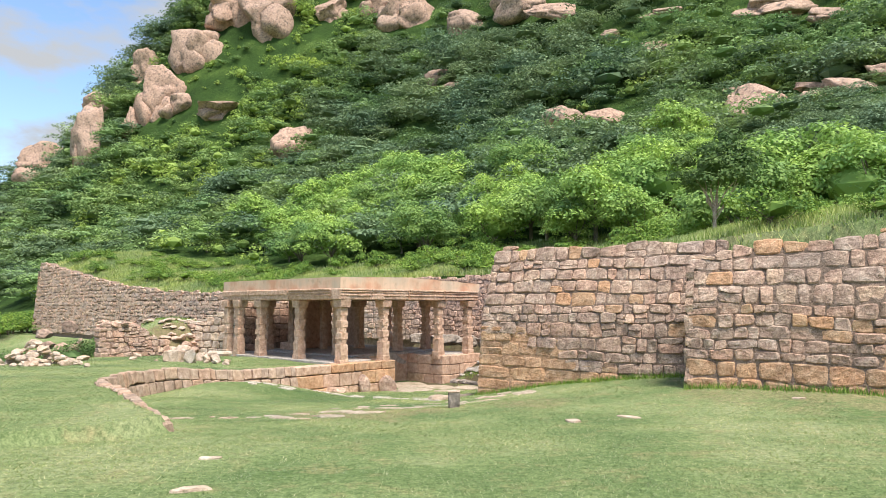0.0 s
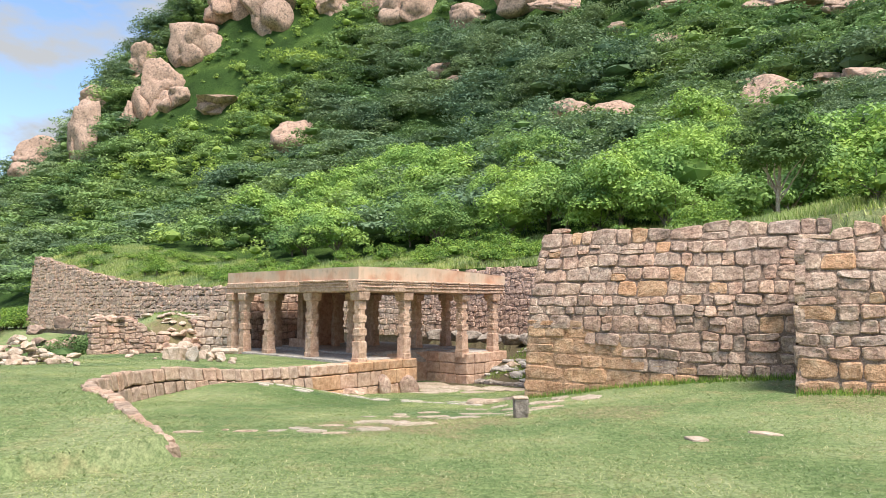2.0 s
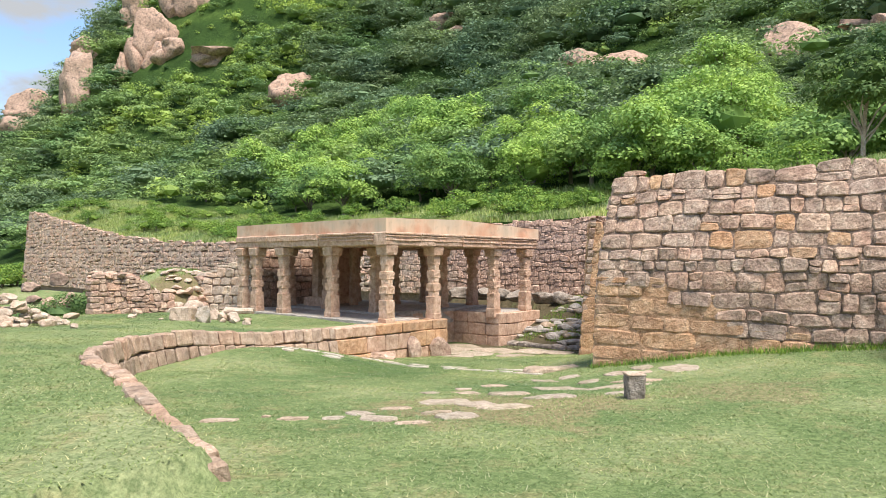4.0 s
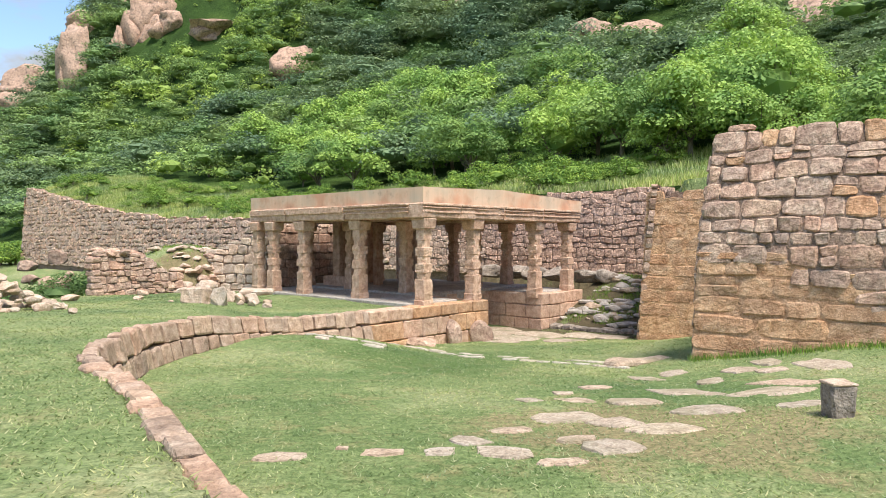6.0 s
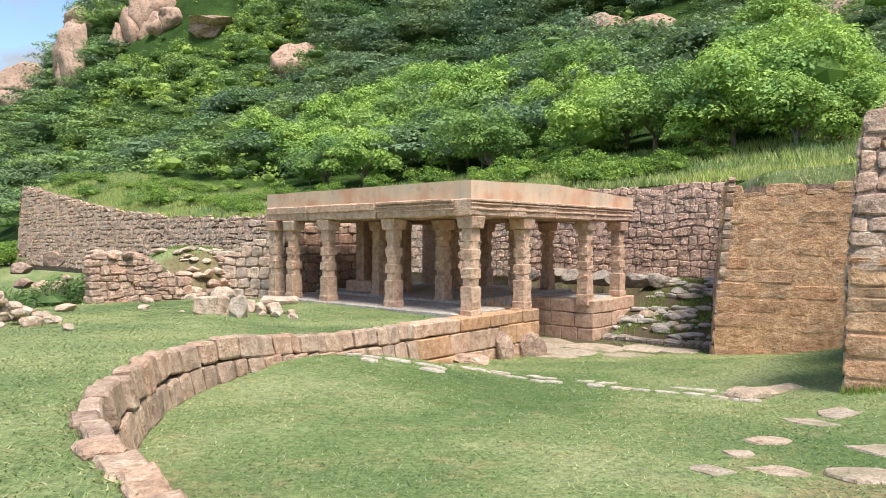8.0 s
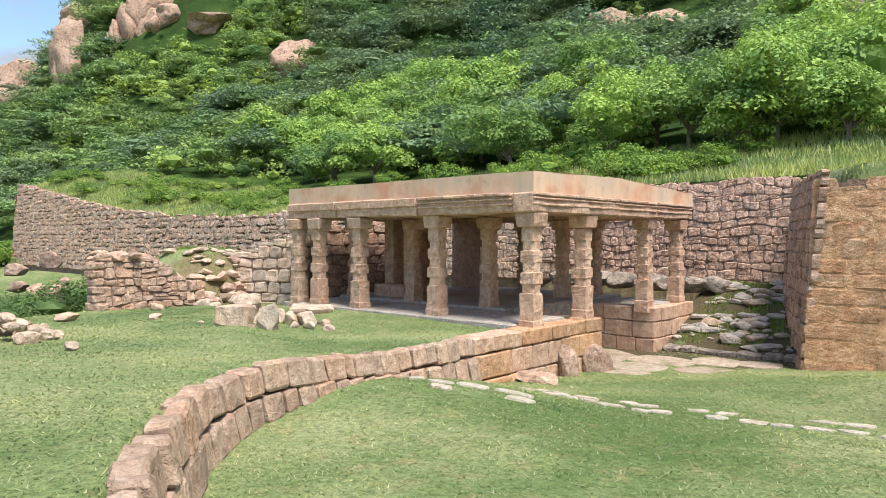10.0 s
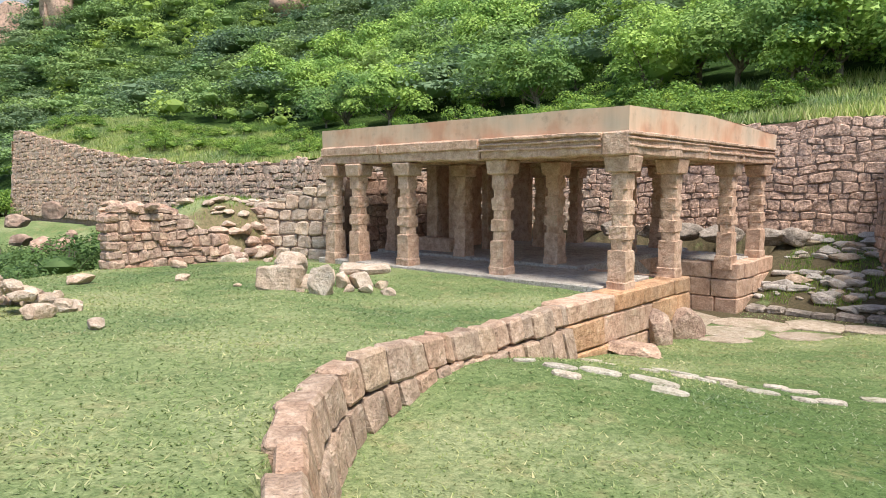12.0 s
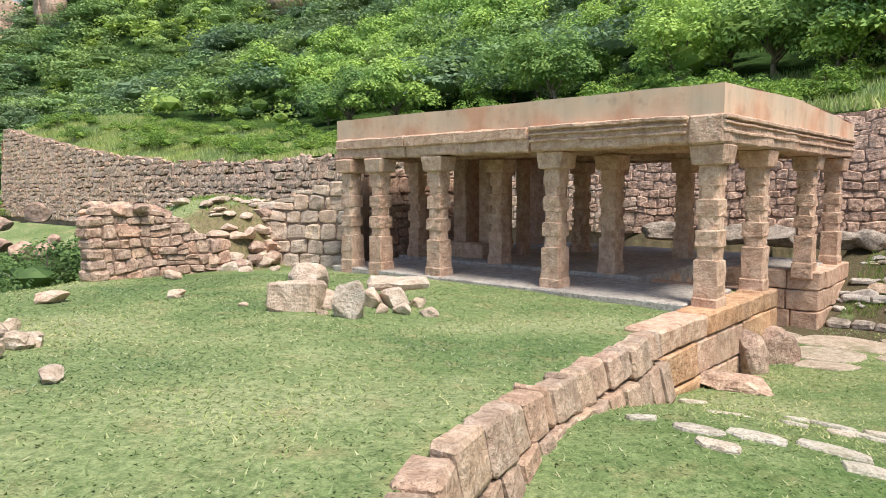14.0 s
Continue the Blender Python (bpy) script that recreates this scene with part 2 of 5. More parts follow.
MAT_SHRUB = leaf_material("shrub_foliage", [(0.0, (0.10, 0.19, 0.045)), (0.5, (0.18, 0.30, 0.065)), (1.0, (0.32, 0.44, 0.10))], patch=0.7)
MAT_GRASS = leaf_material("grass_blade", [(0.0, (0.14, 0.21, 0.08)), (0.5, (0.245, 0.315, 0.145)), (0.85, (0.35, 0.385, 0.215)), (1.0, (0.52, 0.50, 0.34))], patch=0.35)
MAT_TALL = leaf_material("tall_grass_blade", [(0.0, (0.24, 0.34, 0.10)), (0.5, (0.38, 0.47, 0.17)), (1.0, (0.58, 0.58, 0.34))], patch=0.3)


def bark_material():
    m, nodes, links, bsdf = material("bark")
    n = noise_node(nodes, links, 9.0, 5, 0.6, stretch=(1, 1, 0.2))
    links.new(ramp_node(nodes, links, n.outputs["Fac"], [(0.3, (0.10, 0.075, 0.055)), (0.7, (0.30, 0.25, 0.20))]).outputs["Color"], bsdf.inputs["Base Color"])
    bsdf.inputs["Roughness"].default_value = 0.9
    bump_node(nodes, links, bsdf, [(n.outputs["Fac"], 0.6, 0.03)])
    return m


MAT_BARK = bark_material()


# ---- building helpers ----
def mesh_object(name, verts, faces, mat, parent=None, smooth=False, label=""):
    me = bpy.data.meshes.new(name)
    me.from_pydata([tuple(v) for v in verts], [], [tuple(f) for f in faces])
    me.materials.append(mat)
    if smooth:
        me.polygons.foreach_set("use_smooth", [True] * len(me.polygons))
    ob = new(name, me)
    if parent:
        ob.parent = parent
    if label:
        ob["label"] = label
    return ob


def big_mesh(name, verts, corners, per_face, mat, parent=None):
    """One mesh out of arrays: verts (n, 3), corners (m * per_face)."""
    me = bpy.data.meshes.new(name)
    nf = len(corners) // per_face
    me.vertices.add(len(verts))
    me.vertices.foreach_set("co", np.asarray(verts, dtype=np.float32).ravel())
    me.loops.add(len(corners))
    me.loops.foreach_set("vertex_index", np.asarray(corners, dtype=np.int32))
    me.polygons.add(nf)
    me.polygons.foreach_set("loop_start", np.arange(nf, dtype=np.int32) * per_face)
    me.update(calc_edges=True)
    me.materials.append(mat)
    ob = new(name, me)
    if parent:
        ob.parent = parent
    return ob


def part(name, bm, mat, parent, label="", smooth=False):
    me = bpy.data.meshes.new(name)
    bm.normal_update()
    bm.to_mesh(me)
    bm.free()
    me.materials.append(mat)
    if smooth:
        me.polygons.foreach_set("use_smooth", [True] * len(me.polygons))
    ob = new(name, me)
    ob.parent = parent
    if label:
        ob["label"] = label
    return ob


def smoothstep(a, b, x):
    t = np.clip((x - a) / (b - a), 0.0, 1.0)
    return t * t * (3 - 2 * t)


def rough_box(bm, lo, hi, cut=0.12, amp=0.012, bevel=0.02, seed=0, scale=2.5):
    """A hewn block: a box with bevelled edges, subdivided and roughened."""
    size = [hi[i] - lo[i] for i in range(3)]
    made = bmesh.ops.create_cube(bm, size=1.0)["verts"]
    for v in made:
        v.co = Vector([lo[i] + (v.co[i] + 0.5) * size[i] for i in range(3)])
    bmesh.ops.bevel(bm, geom=list(bm.edges), offset=min(bevel, min(size) * 0.3), segments=1, affect="EDGES", profile=0.5)
    for _ in range(4):
        longs = [e for e in bm.edges if e.calc_length() > cut * 1.8]
        if not longs:
            break
        bmesh.ops.subdivide_edges(bm, edges=longs, cuts=1, use_grid_fill=True)
    off = Vector((seed * 3.17, seed * 1.91, seed * 0.73))
    for v in bm.verts:
        v.co += noise.noise_vector(v.co * scale + off) * amp + noise.noise_vector(v.co * scale * 3.7 + off) * amp * 0.5


def edge_share(i, n):
    """Grid shares that crowd the outer rows towards the edge."""
    return (0.0, 0.10, 0.5, 0.90, 1.0)[i] if n == 5 else (0.0, 0.14, 0.86, 1.0)[i] if n == 4 else i / (n - 1)


def stone_geometry(corners, normal, proud, back, seed, rng, n=4, round_=0.14):
    """A hewn stone with four face corners (counter-clockwise from the lower left, seen from outside)."""
    c = [Vector(p) for p in corners]
    nrm = Vector(normal)
    verts, faces = [], []
    tilt_u, tilt_v = rng.uniform(-0.35, 0.35), rng.uniform(-0.35, 0.35)
    off = Vector((seed * 1.37, seed * 2.11, seed * 0.57))
    for j in range(n):
        for i in range(n):
            u, v = edge_share(i, n), edge_share(j, n)
            a, b = 2 * u - 1, 2 * v - 1
            shrink = 1 - round_ * (a * a * b * b)
            uu, vv = 0.5 + 0.5 * a * shrink, 0.5 + 0.5 * b * shrink
            p = c[0].lerp(c[1], uu).lerp(c[3].lerp(c[2], uu), vv)
            bulge = proud * ((0.55 if abs(a) > 0.99 or abs(b) > 0.99 else 1.0) + 0.5 * (tilt_u * a + tilt_v * b))
            p = p + nrm * (bulge + proud * 0.7 * noise.noise(p * 5.0 + off))
            p += noise.noise_vector(p * 4.0 + off) * 0.022
            verts.append(p)
    for j in range(n - 1):
        for i in range(n - 1):
            k = j * n + i
            faces.append((k, k + 1, k + n + 1, k + n))
    ring = [i for i in range(n)] + [j * n + n - 1 for j in range(1, n)] + [(n - 1) * n + i for i in range(n - 2, -1, -1)] + [j * n for j in range(n - 2, 0, -1)]
    base = len(verts)
    for k in ring:
        verts.append(verts[k] - nrm * back)
    m = len(ring)
    for i in range(m):
        faces.append((ring[i], base + i, base + (i + 1) % m, ring[(i + 1) % m]))
    return verts, faces


def courses(rng, s0, s1, bottom, top, heights, widths, wave=0.05, jit=0.018):
    """Yields the (s, z) corners of the stones of a coursed rubble wall."""
    lo, hi = min(bottom(s0), bottom(s1), bottom((s0 + s1) / 2)), max(top(s0), top(s1), top((s0 + s1) / 2), top(s0 * 0.7 + s1 * 0.3), top(s0 * 0.3 + s1 * 0.7))
    z, phase, prev_phase = lo, 0.0, 0.0
    sd = rng.uniform(0, 100)

    def line(level, s, ph):
        return level + wave * (noise.noise(Vector((s * 0.9, ph, sd))) + 0.6 * noise.noise(Vector((s * 2.3, ph, sd + 9))))

    first = True
    while z < hi - 0.04:
        h = rng.uniform(*heights)
        nz = z + h
        phase = prev_phase + 3.3
        s = s0
        while s < s1 - 0.02:
            w = (widths[0] + (widths[1] - widths[0]) * rng.random() ** 1.4) * (0.75 + 0.5 * h / heights[1])
            e = s + w
            if s1 - e < widths[0] * 0.6:
                e = s1
            lean = rng.uniform(-0.035, 0.035)
            sub = [(s, e, 0.0, 1.0)]
            if rng.random() < 0.10 and h > heights[0] * 1.15:
                cut = rng.uniform(0.4, 0.6)
                sub = [(s, e, 0.0, cut), (s, e, cut, 1.0)]
            for (l, r, v0, v1) in sub:
                zz = []
                for ss, ff in ((l, v0), (r, v0), (r, v1), (l, v1)):
                    a = line(z, ss, prev_phase) if not first else z - 0.05
                    b = line(nz, ss, phase)
                    zz.append(a + (b - a) * ff)
                zz = [q + rng.uniform(-jit, jit) for q in zz]
                mid = (l + r) / 2
                b_, t_ = bottom(mid), top(mid)
                if (zz[2] + zz[3]) / 2 > b_ + 0.03 and (zz[0] + zz[1]) / 2 < t_ - 0.05:
                    over = (zz[2] + zz[3]) / 2 - t_
                    if over > 0.08:
                        zz[2] -= over - rng.uniform(0, 0.06)
                        zz[3] -= over - rng.uniform(0, 0.06)
                    yield (l - lean, zz[0]), (r + lean, zz[1]), (r - lean * 0.5, zz[2]), (l + lean * 0.5, zz[3])
            s = e
        z, prev_phase, first = nz, phase, False


def build_masonry(parent, place, s0, s1, bottom, top, heights, widths, mat, seed, gap=0.004, proud=0.04, back=0.16, limit=300, prefer=None, rest_name="rubble_rest", pick_mat=None, n=5, wave=0.05, bed_mat=MAT_MORTAR):
    """Lays stones as parts of parent. place(s, z) gives the point and the outward normal."""
    rng = random.Random(seed)
    todo = list(courses(rng, s0, s1, bottom, top, heights, widths, wave))
    if prefer:
        todo.sort(key=prefer)
    # the bedding between the stones, a little behind their faces
    m_v, m_f = [], []
    cols, rows = max(2, int((s1 - s0) / 0.35)), 10
    for i in range(cols + 1):
        s = s0 + 0.03 + (s1 - s0 - 0.06) * i / cols
        for j in range(rows + 1):
            b_, t_ = bottom(s), top(s) - 0.1
            p_, n_ = place(s, b_ + (t_ - b_) * j / rows)
            m_v.append(p_ + n_ * 0.012)
    for i in range(cols):
        for j in range(rows):
            k = i * (rows + 1) + j
            m_f.append((k, k + rows + 1, k + rows + 2, k + 1))
    mesh_object("bedding", m_v, m_f, bed_mat, parent, smooth=True)
    rest_v, rest_f = [], []
    for k, quad in enumerate(todo):
        cs = sum(q[0] for q in quad) / 4
        cz = sum(q[1] for q in quad) / 4
        pts = []
        for s, z in quad:
            s += gap if s < cs else -gap
            z += gap if z < cz else -gap
            pts.append(place(s, z)[0])
        nrm = place(cs, cz)[1]
        v, f = stone_geometry(pts, nrm, proud * rng.uniform(0.5, 1.4), back, seed * 50 + k, rng, n)
        if k < limit:
            mesh_object("stone", v, f, pick_mat(cs, cz, rng) if pick_mat else mat, parent)
        else:
            o = len(rest_v)
            rest_v += v
            rest_f += [tuple(i + o for i in ff) for ff in f]
    if rest_v:
        ob = mesh_object(rest_name, rest_v, rest_f, mat, parent)
        ob["kind"] = "stuff"
    return len(todo)


def boulder_mesh(rng, size, seed, sub=3, flat=0.25, rough=0.22, cuts=9, crack=0.0):
    """A boulder: a sphere cut by random planes, then roughened."""
    bm = bmesh.new()
    bmesh.ops.create_icosphere(bm, subdivisions=sub, radius=1.0)
    planes = []
    for _ in range(cuts):
        d = Vector((rng.gauss(0, 1), rng.gauss(0, 1), rng.gauss(0, 0.8))).normalized()
        planes.append((d, rng.uniform(0.42, 0.8)))
    off = Vector((seed * 2.3, seed * 1.1, seed * 0.7))
    for v in bm.verts:
        p = v.co.copy()
        for d, h in planes:
            over = p.dot(d) - h
            if over > 0:
                p -= d * over * 0.95
        p *= 1 + rough * noise.noise(p * 1.6 + off) + rough * 0.4 * noise.noise(p * 4.5 + off) - crack * max(0.0, 0.16 - abs(noise.noise(Vector((p.x * 1.3, p.y * 1.3, p.z * 0.6)) + off))) * 6
        if p.z < -flat:
            p.z = -flat + (p.z + flat) * 0.3
        v.co = Vector((p.x * size[0], p.y * size[1], p.z * size[2]))
    return bm


# ---- the plan ----
U = Vector((-0.733, 0.68, 0.0))          # along the pavilion's front, away from its corner
V = Vector((0.68, 0.733, 0.0))           # along the pavilion's open side, towards the hill
CORNER = Vector((-3.5, 26.16, 0.0))
PAV = Matrix.Translation(CORNER) @ Matrix.Rotation(math.atan2(-0.68, 0.733), 4, "Z")   # local x = -U, y = V
FLOOR_Z = -0.20
BACK_Q = 27.1                             # the long wall stands where V . p has this value


def spline(points, step=0.1):
    out = []
    p = [Vector(q) for q in points]
    p = [p[0] * 2 - p[1]] + p + [p[-1] * 2 - p[-2]]
    for i in range(1, len(p) - 2):
        n = max(2, int((p[i + 1] - p[i]).length / step))
        for k in range(n):
            t = k / n
            out.append(0.5 * (2 * p[i] + (p[i + 1] - p[i - 1]) * t + (2 * p[i - 1] - 5 * p[i] + 4 * p[i + 1] - p[i + 2]) * t * t + (3 * p[i] - p[i - 1] - 3 * p[i + 1] + p[i + 2]) * t ** 3))
    out.append(p[-2])
    return out


LOW_LINE = spline([(-3.55, 9.3), (-4.6, 10.8), (-5.75, 12.7), (-6.86, 14.3), (-7.52, 15.7), (-8.0, 17.9), (-7.95, 19.3), (-7.66, 20.1), (-6.9, 21.7), (-6.0, 23.1), (-5.13, 24.38)])


def low_ground(x, y):
    z = 0.45 - 0.09 * (np.log1p(np.exp(np.clip((y - 6.6) / 0.8, -30, 30))) * 0.8) + 0.03 * np.clip(6.6 - y, 0, 30)
    z = np.maximum(z, -1.42)
    # the lawn swells up towards the curved wall
    z = z + (0.47 * np.exp(-((y - 21.7) / 2.1) ** 2) + 0.12 * smoothstep(15, 18, y) * (1 - smoothstep(18, 22, y))) * smoothstep(2.5, 6.2, -x)
    c = np.clip(0.04 + 0.02 * (y - 11), 0.03, 0.17)
    z = z + c * np.clip(x, 0, 7) * (1 - smoothstep(22, 26, y) * 0.8)
    # the rising passage beside the pavilion
    along = 0.68 * (x + 3.5) + 0.733 * (y - 26.16)
    z = z + 1.5 * np.clip((along - 5.55) / 3.9, 0, 1) * smoothstep(-3.0, -1.0, x)
    rise = 0.13 * np.exp(-((x - 0.4) ** 2 + (y - 13.6) ** 2) / 3.4)
    return z + rise


def high_ground(x, y):
    z = 0.4 - 0.038 * (y - 12)
    # the bank that falls away at the far left
    fall = smoothstep(14.6, 20.0, -x + 0.05 * (y - 28)) * smoothstep(24, 31, y)
    mound = 1.75 * np.exp(-(((x + 13.5) / 2.7) ** 2 + ((y - 34.7) / 2.1) ** 2) ** 1.4)
    behind = np.maximum(0.428 * (x + 12.6) + 0.905 * (y - 33.9), -0.806 * (x + 14.5) + 0.593 * (y - 29.6))
    mound = mound * smoothstep(0.0, 0.7, behind)
    dip = 0.2 * smoothstep(20.0, 22.6, y) * (1 - smoothstep(25, 30, y)) * smoothstep(-9.5, -7.0, x)
    return z - fall * 1.5 + mound - dip


def crest_rise(s):
    """How the long wall's crest rises and falls, in metres along it from the gate."""
    return np.interp(s, (0, 14, 22, 30, 40, 50, 60, 73), (0.1, 0.0, -0.25, -0.5, -0.25, 0.55, 1.85, 3.7))


def hill_height(x, y):
    q = 0.68 * x + 0.733 * y - BACK_Q
    qq = np.clip(q, 0, None)
    z = 3.35 + 0.13 * qq + 0.0042 * qq ** 2 * np.where(qq < 230, 1.0, (230 / np.maximum(qq, 1)) ** 1.3) * (1 - 0.68 * smoothstep(200, 380, y))
    p = -0.733 * x + 0.68 * y
    z = z + 0.035 * np.clip(p - 45, 0, 60) * smoothstep(-2, 6, q)
    z = z + (crest_rise(p - 18.3) - 0.025 * np.clip(p - 45, 0, 60)) * (1 - smoothstep(0, 45, q))
    for cx, cy, h, s in ((-72.5, 240.6, 53, 36.5), (-124.5, 235, 11.5, 18.6), (-169.6, 249, 17, 22.7), (-26.7, 318, 51, 55), (26, 62, 2.5, 16)):
        z = z + smoothstep(0, 14, q) * h * np.exp(-((x - cx) ** 2 + (y - cy) ** 2) / (2 * s * s))
    z = z + 1.2 * np.sin(x * 0.11 + 1.3) * np.sin(y * 0.09) * smoothstep(10, 60, q)
    return z


# the gate wall at the right: corner, run and profile
GATE_C = Vector((0.92, 19.0, 0.0))
GATE_D = Vector((0.8, -0.6, 0.0))
GATE_N = Vector((-0.6, -0.8, 0.0))
BUT_S, BUT_OUT = 6.15, 1.62
TOWER_C = Vector((2.3, 26.85, 0.0))


def inside_polygon(x, y, poly):
    hit = np.zeros(x.shape, bool)
    n = len(poly)
    for i in range(n):
        (x0, y0), (x1, y1) = poly[i], poly[(i + 1) % n]
        cross = ((y0 > y) != (y1 > y)) & (x < (x1 - x0) * (y - y0) / (y1 - y0 + 1e-12) + x0)
        hit ^= cross
    return hit


def polyline_distance(x, y, line):
    best = np.full(x.shape, 1e9)
    for (x0, y0), (x1, y1) in zip(line[:-1], line[1:]):
        dx, dy = x1 - x0, y1 - y0
        t = np.clip(((x - x0) * dx + (y - y0) * dy) / (dx * dx + dy * dy + 1e-12), 0, 1)
        best = np.minimum(best, np.hypot(x - x0 - t * dx, y - y0 - t * dy))
    return best


def loc(x, y, z=0.0):
    return PAV @ Vector((x, y, z))


LOW_XY = [(p.x, p.y) for p in LOW_LINE[::4]] + [(LOW_LINE[-1].x, LOW_LINE[-1].y)]
PLINTH_XY = [tuple(loc(a, b).xy) for a, b in ((-0.12, -2.2), (-0.25, 0.2), (-0.25, 2.15), (-2.35, 2.15), (-2.35, 5.3), (-0.25, 5.3), (-0.25, 7.6))]
TERRACE = LOW_XY + PLINTH_XY + [tuple(loc(-0.3, 10.0).xy), (-60, 85), (-90, 40), (-60, 2), (-9, 3)]
GATE_LINE = [GATE_C + GATE_D * 40 - GATE_N * 0.5, GATE_C - GATE_N * 0.5 + GATE_D * 0.4, GATE_C - GATE_N * 6 + GATE_D * 0.6]
UPPER = [tuple((GATE_C + GATE_D * 40 - GATE_N * 0.7).xy), tuple((GATE_C - GATE_N * 0.7 + GATE_D * 0.5).xy), (4.8, 22.8), (5.9, 24.9), (3.3, 27.3), (4.5, 31.0), (5.1, 32.8), (4.4, 33.6), (60, 6), (120, -100)]


def ground_height(x, y):
    x, y = np.asarray(x, float), np.asarray(y, float)
    low, high, hill = low_ground(x, y), high_ground(x, y), hill_height(x, y)
    d = polyline_distance(x, y, LOW_XY + PLINTH_XY + [tuple(loc(-0.3, 10.0).xy)])
    sd = np.where(inside_polygon(x, y, TERRACE), d, -d)
    k = smoothstep(0.0, 0.16, sd)
    blend = smoothstep(6.0, 10.5, y)
    z = low + (high - low) * np.where(y < 10.5, k * blend + (1 - blend) * smoothstep(-3, 3, sd) * 0.6, k)
    # the bank behind the gate walls
    up = inside_polygon(x, y, UPPER)
    ud = polyline_distance(x, y, UPPER[:7])
    ku = smoothstep(0.0, 0.45, np.where(up, ud, -ud))
    top = 3.3 + 0.055 * np.clip(x - 3, 0, 30)
    out = GATE_N.x * (x - GATE_C.x) + GATE_N.y * (y - GATE_C.y)
    top = top - 0.55 * smoothstep(-1.0, 1.0, out) + 0.5 * smoothstep(-0.5, -3.0, out) * smoothstep(5, 9, x)
    z = z * (1 - ku) + top * ku
    # under the hillside the sheet stays low
    q = 0.68 * x + 0.733 * y - BACK_Q
    return np.where(q > 2.0, np.minimum(z, -0.9), z)


def axis(lo, hi, step, far_lo, far_hi, grow=1.12):
    out = list(np.arange(lo, hi, step))
    s, v = step, lo
    left = []
    while v > far_lo:
        s *= grow
        v -= s
        left.append(v)
    s, v = step, hi
    right = [hi]
    while v < far_hi:
        s = min(s * grow, 40)
        v += s
        right.append(v)
    return np.array(left[::-1] + out + right)


def build_ground():
    xs = axis(-13, 12, 0.14, -900, 900)
    ys = axis(4, 36, 0.14, -400, 1600)
    gx, gy = np.meshgrid(xs, ys)
    gz = ground_height(gx, gy)
    bumps = 0.012 * np.sin(gx * 2.1 + 0.7 * np.sin(gy * 1.3)) * np.sin(gy * 1.7 + 1.1) + 0.008 * np.sin(gx * 5.3) * np.sin(gy * 4.7)
    gz = gz + bumps
    h, w = gx.shape
    idx = np.arange(h * w).reshape(h, w)
    quads = np.stack([idx[:-1, :-1], idx[:-1, 1:], idx[1:, 1:], idx[1:, :-1]], -1).reshape(-1)
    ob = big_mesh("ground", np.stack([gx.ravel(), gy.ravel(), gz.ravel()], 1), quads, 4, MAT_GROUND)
    ob.data.polygons.foreach_set("use_smooth", [True] * len(ob.data.polygons))
    return tagged(ob, "short mown lawn, worn yellow-green, rising into a hillside", "ground", kind="structure")


build_ground()

LONG_S0 = Vector((5.0, 32.3, 0)).dot(U)
LONG_S1 = LONG_S0 + 73.0


def surface_height(x, y):
    """The hillside beyond the long wall."""
    x, y = np.asarray(x, float), np.asarray(y, float)
    q = 0.68 * x + 0.733 * y - BACK_Q
    s = -0.733 * x + 0.68 * y
    past = smoothstep(LONG_S1 - 1.0, LONG_S1 + 3.0, s)
    z = hill_height(x, y)
    return z * (1 - past) + past * (-1.6 + (z + 1.6) * smoothstep(0, 34, q))


def build_hillside():
    ss = np.concatenate([-50 - np.geomspace(0.8, 420, 40)[::-1], np.arange(-50, 100, 0.8), 100 + np.geomspace(0.8, 450, 40)])
    qs = np.concatenate([[0.98], np.arange(1.0, 6, 0.4), np.geomspace(6, 520, 150)])
    gs, gq = np.meshgrid(ss, qs)
    gx = U.x * gs + V.x * (gq + BACK_Q)
    gy = U.y * gs + V.y * (gq + BACK_Q)
    gzz = surface_height(gx, gy)
    gzz[0] = -2.0
    h, w = gx.shape
    idx = np.arange(h * w).reshape(h, w)
    quads = np.stack([idx[:-1, :-1], idx[1:, :-1], idx[1:, 1:], idx[:-1, 1:]], -1).reshape(-1)
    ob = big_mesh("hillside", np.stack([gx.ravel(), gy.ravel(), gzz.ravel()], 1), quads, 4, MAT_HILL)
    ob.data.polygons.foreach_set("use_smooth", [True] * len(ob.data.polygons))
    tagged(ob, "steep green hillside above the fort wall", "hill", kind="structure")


build_hillside()


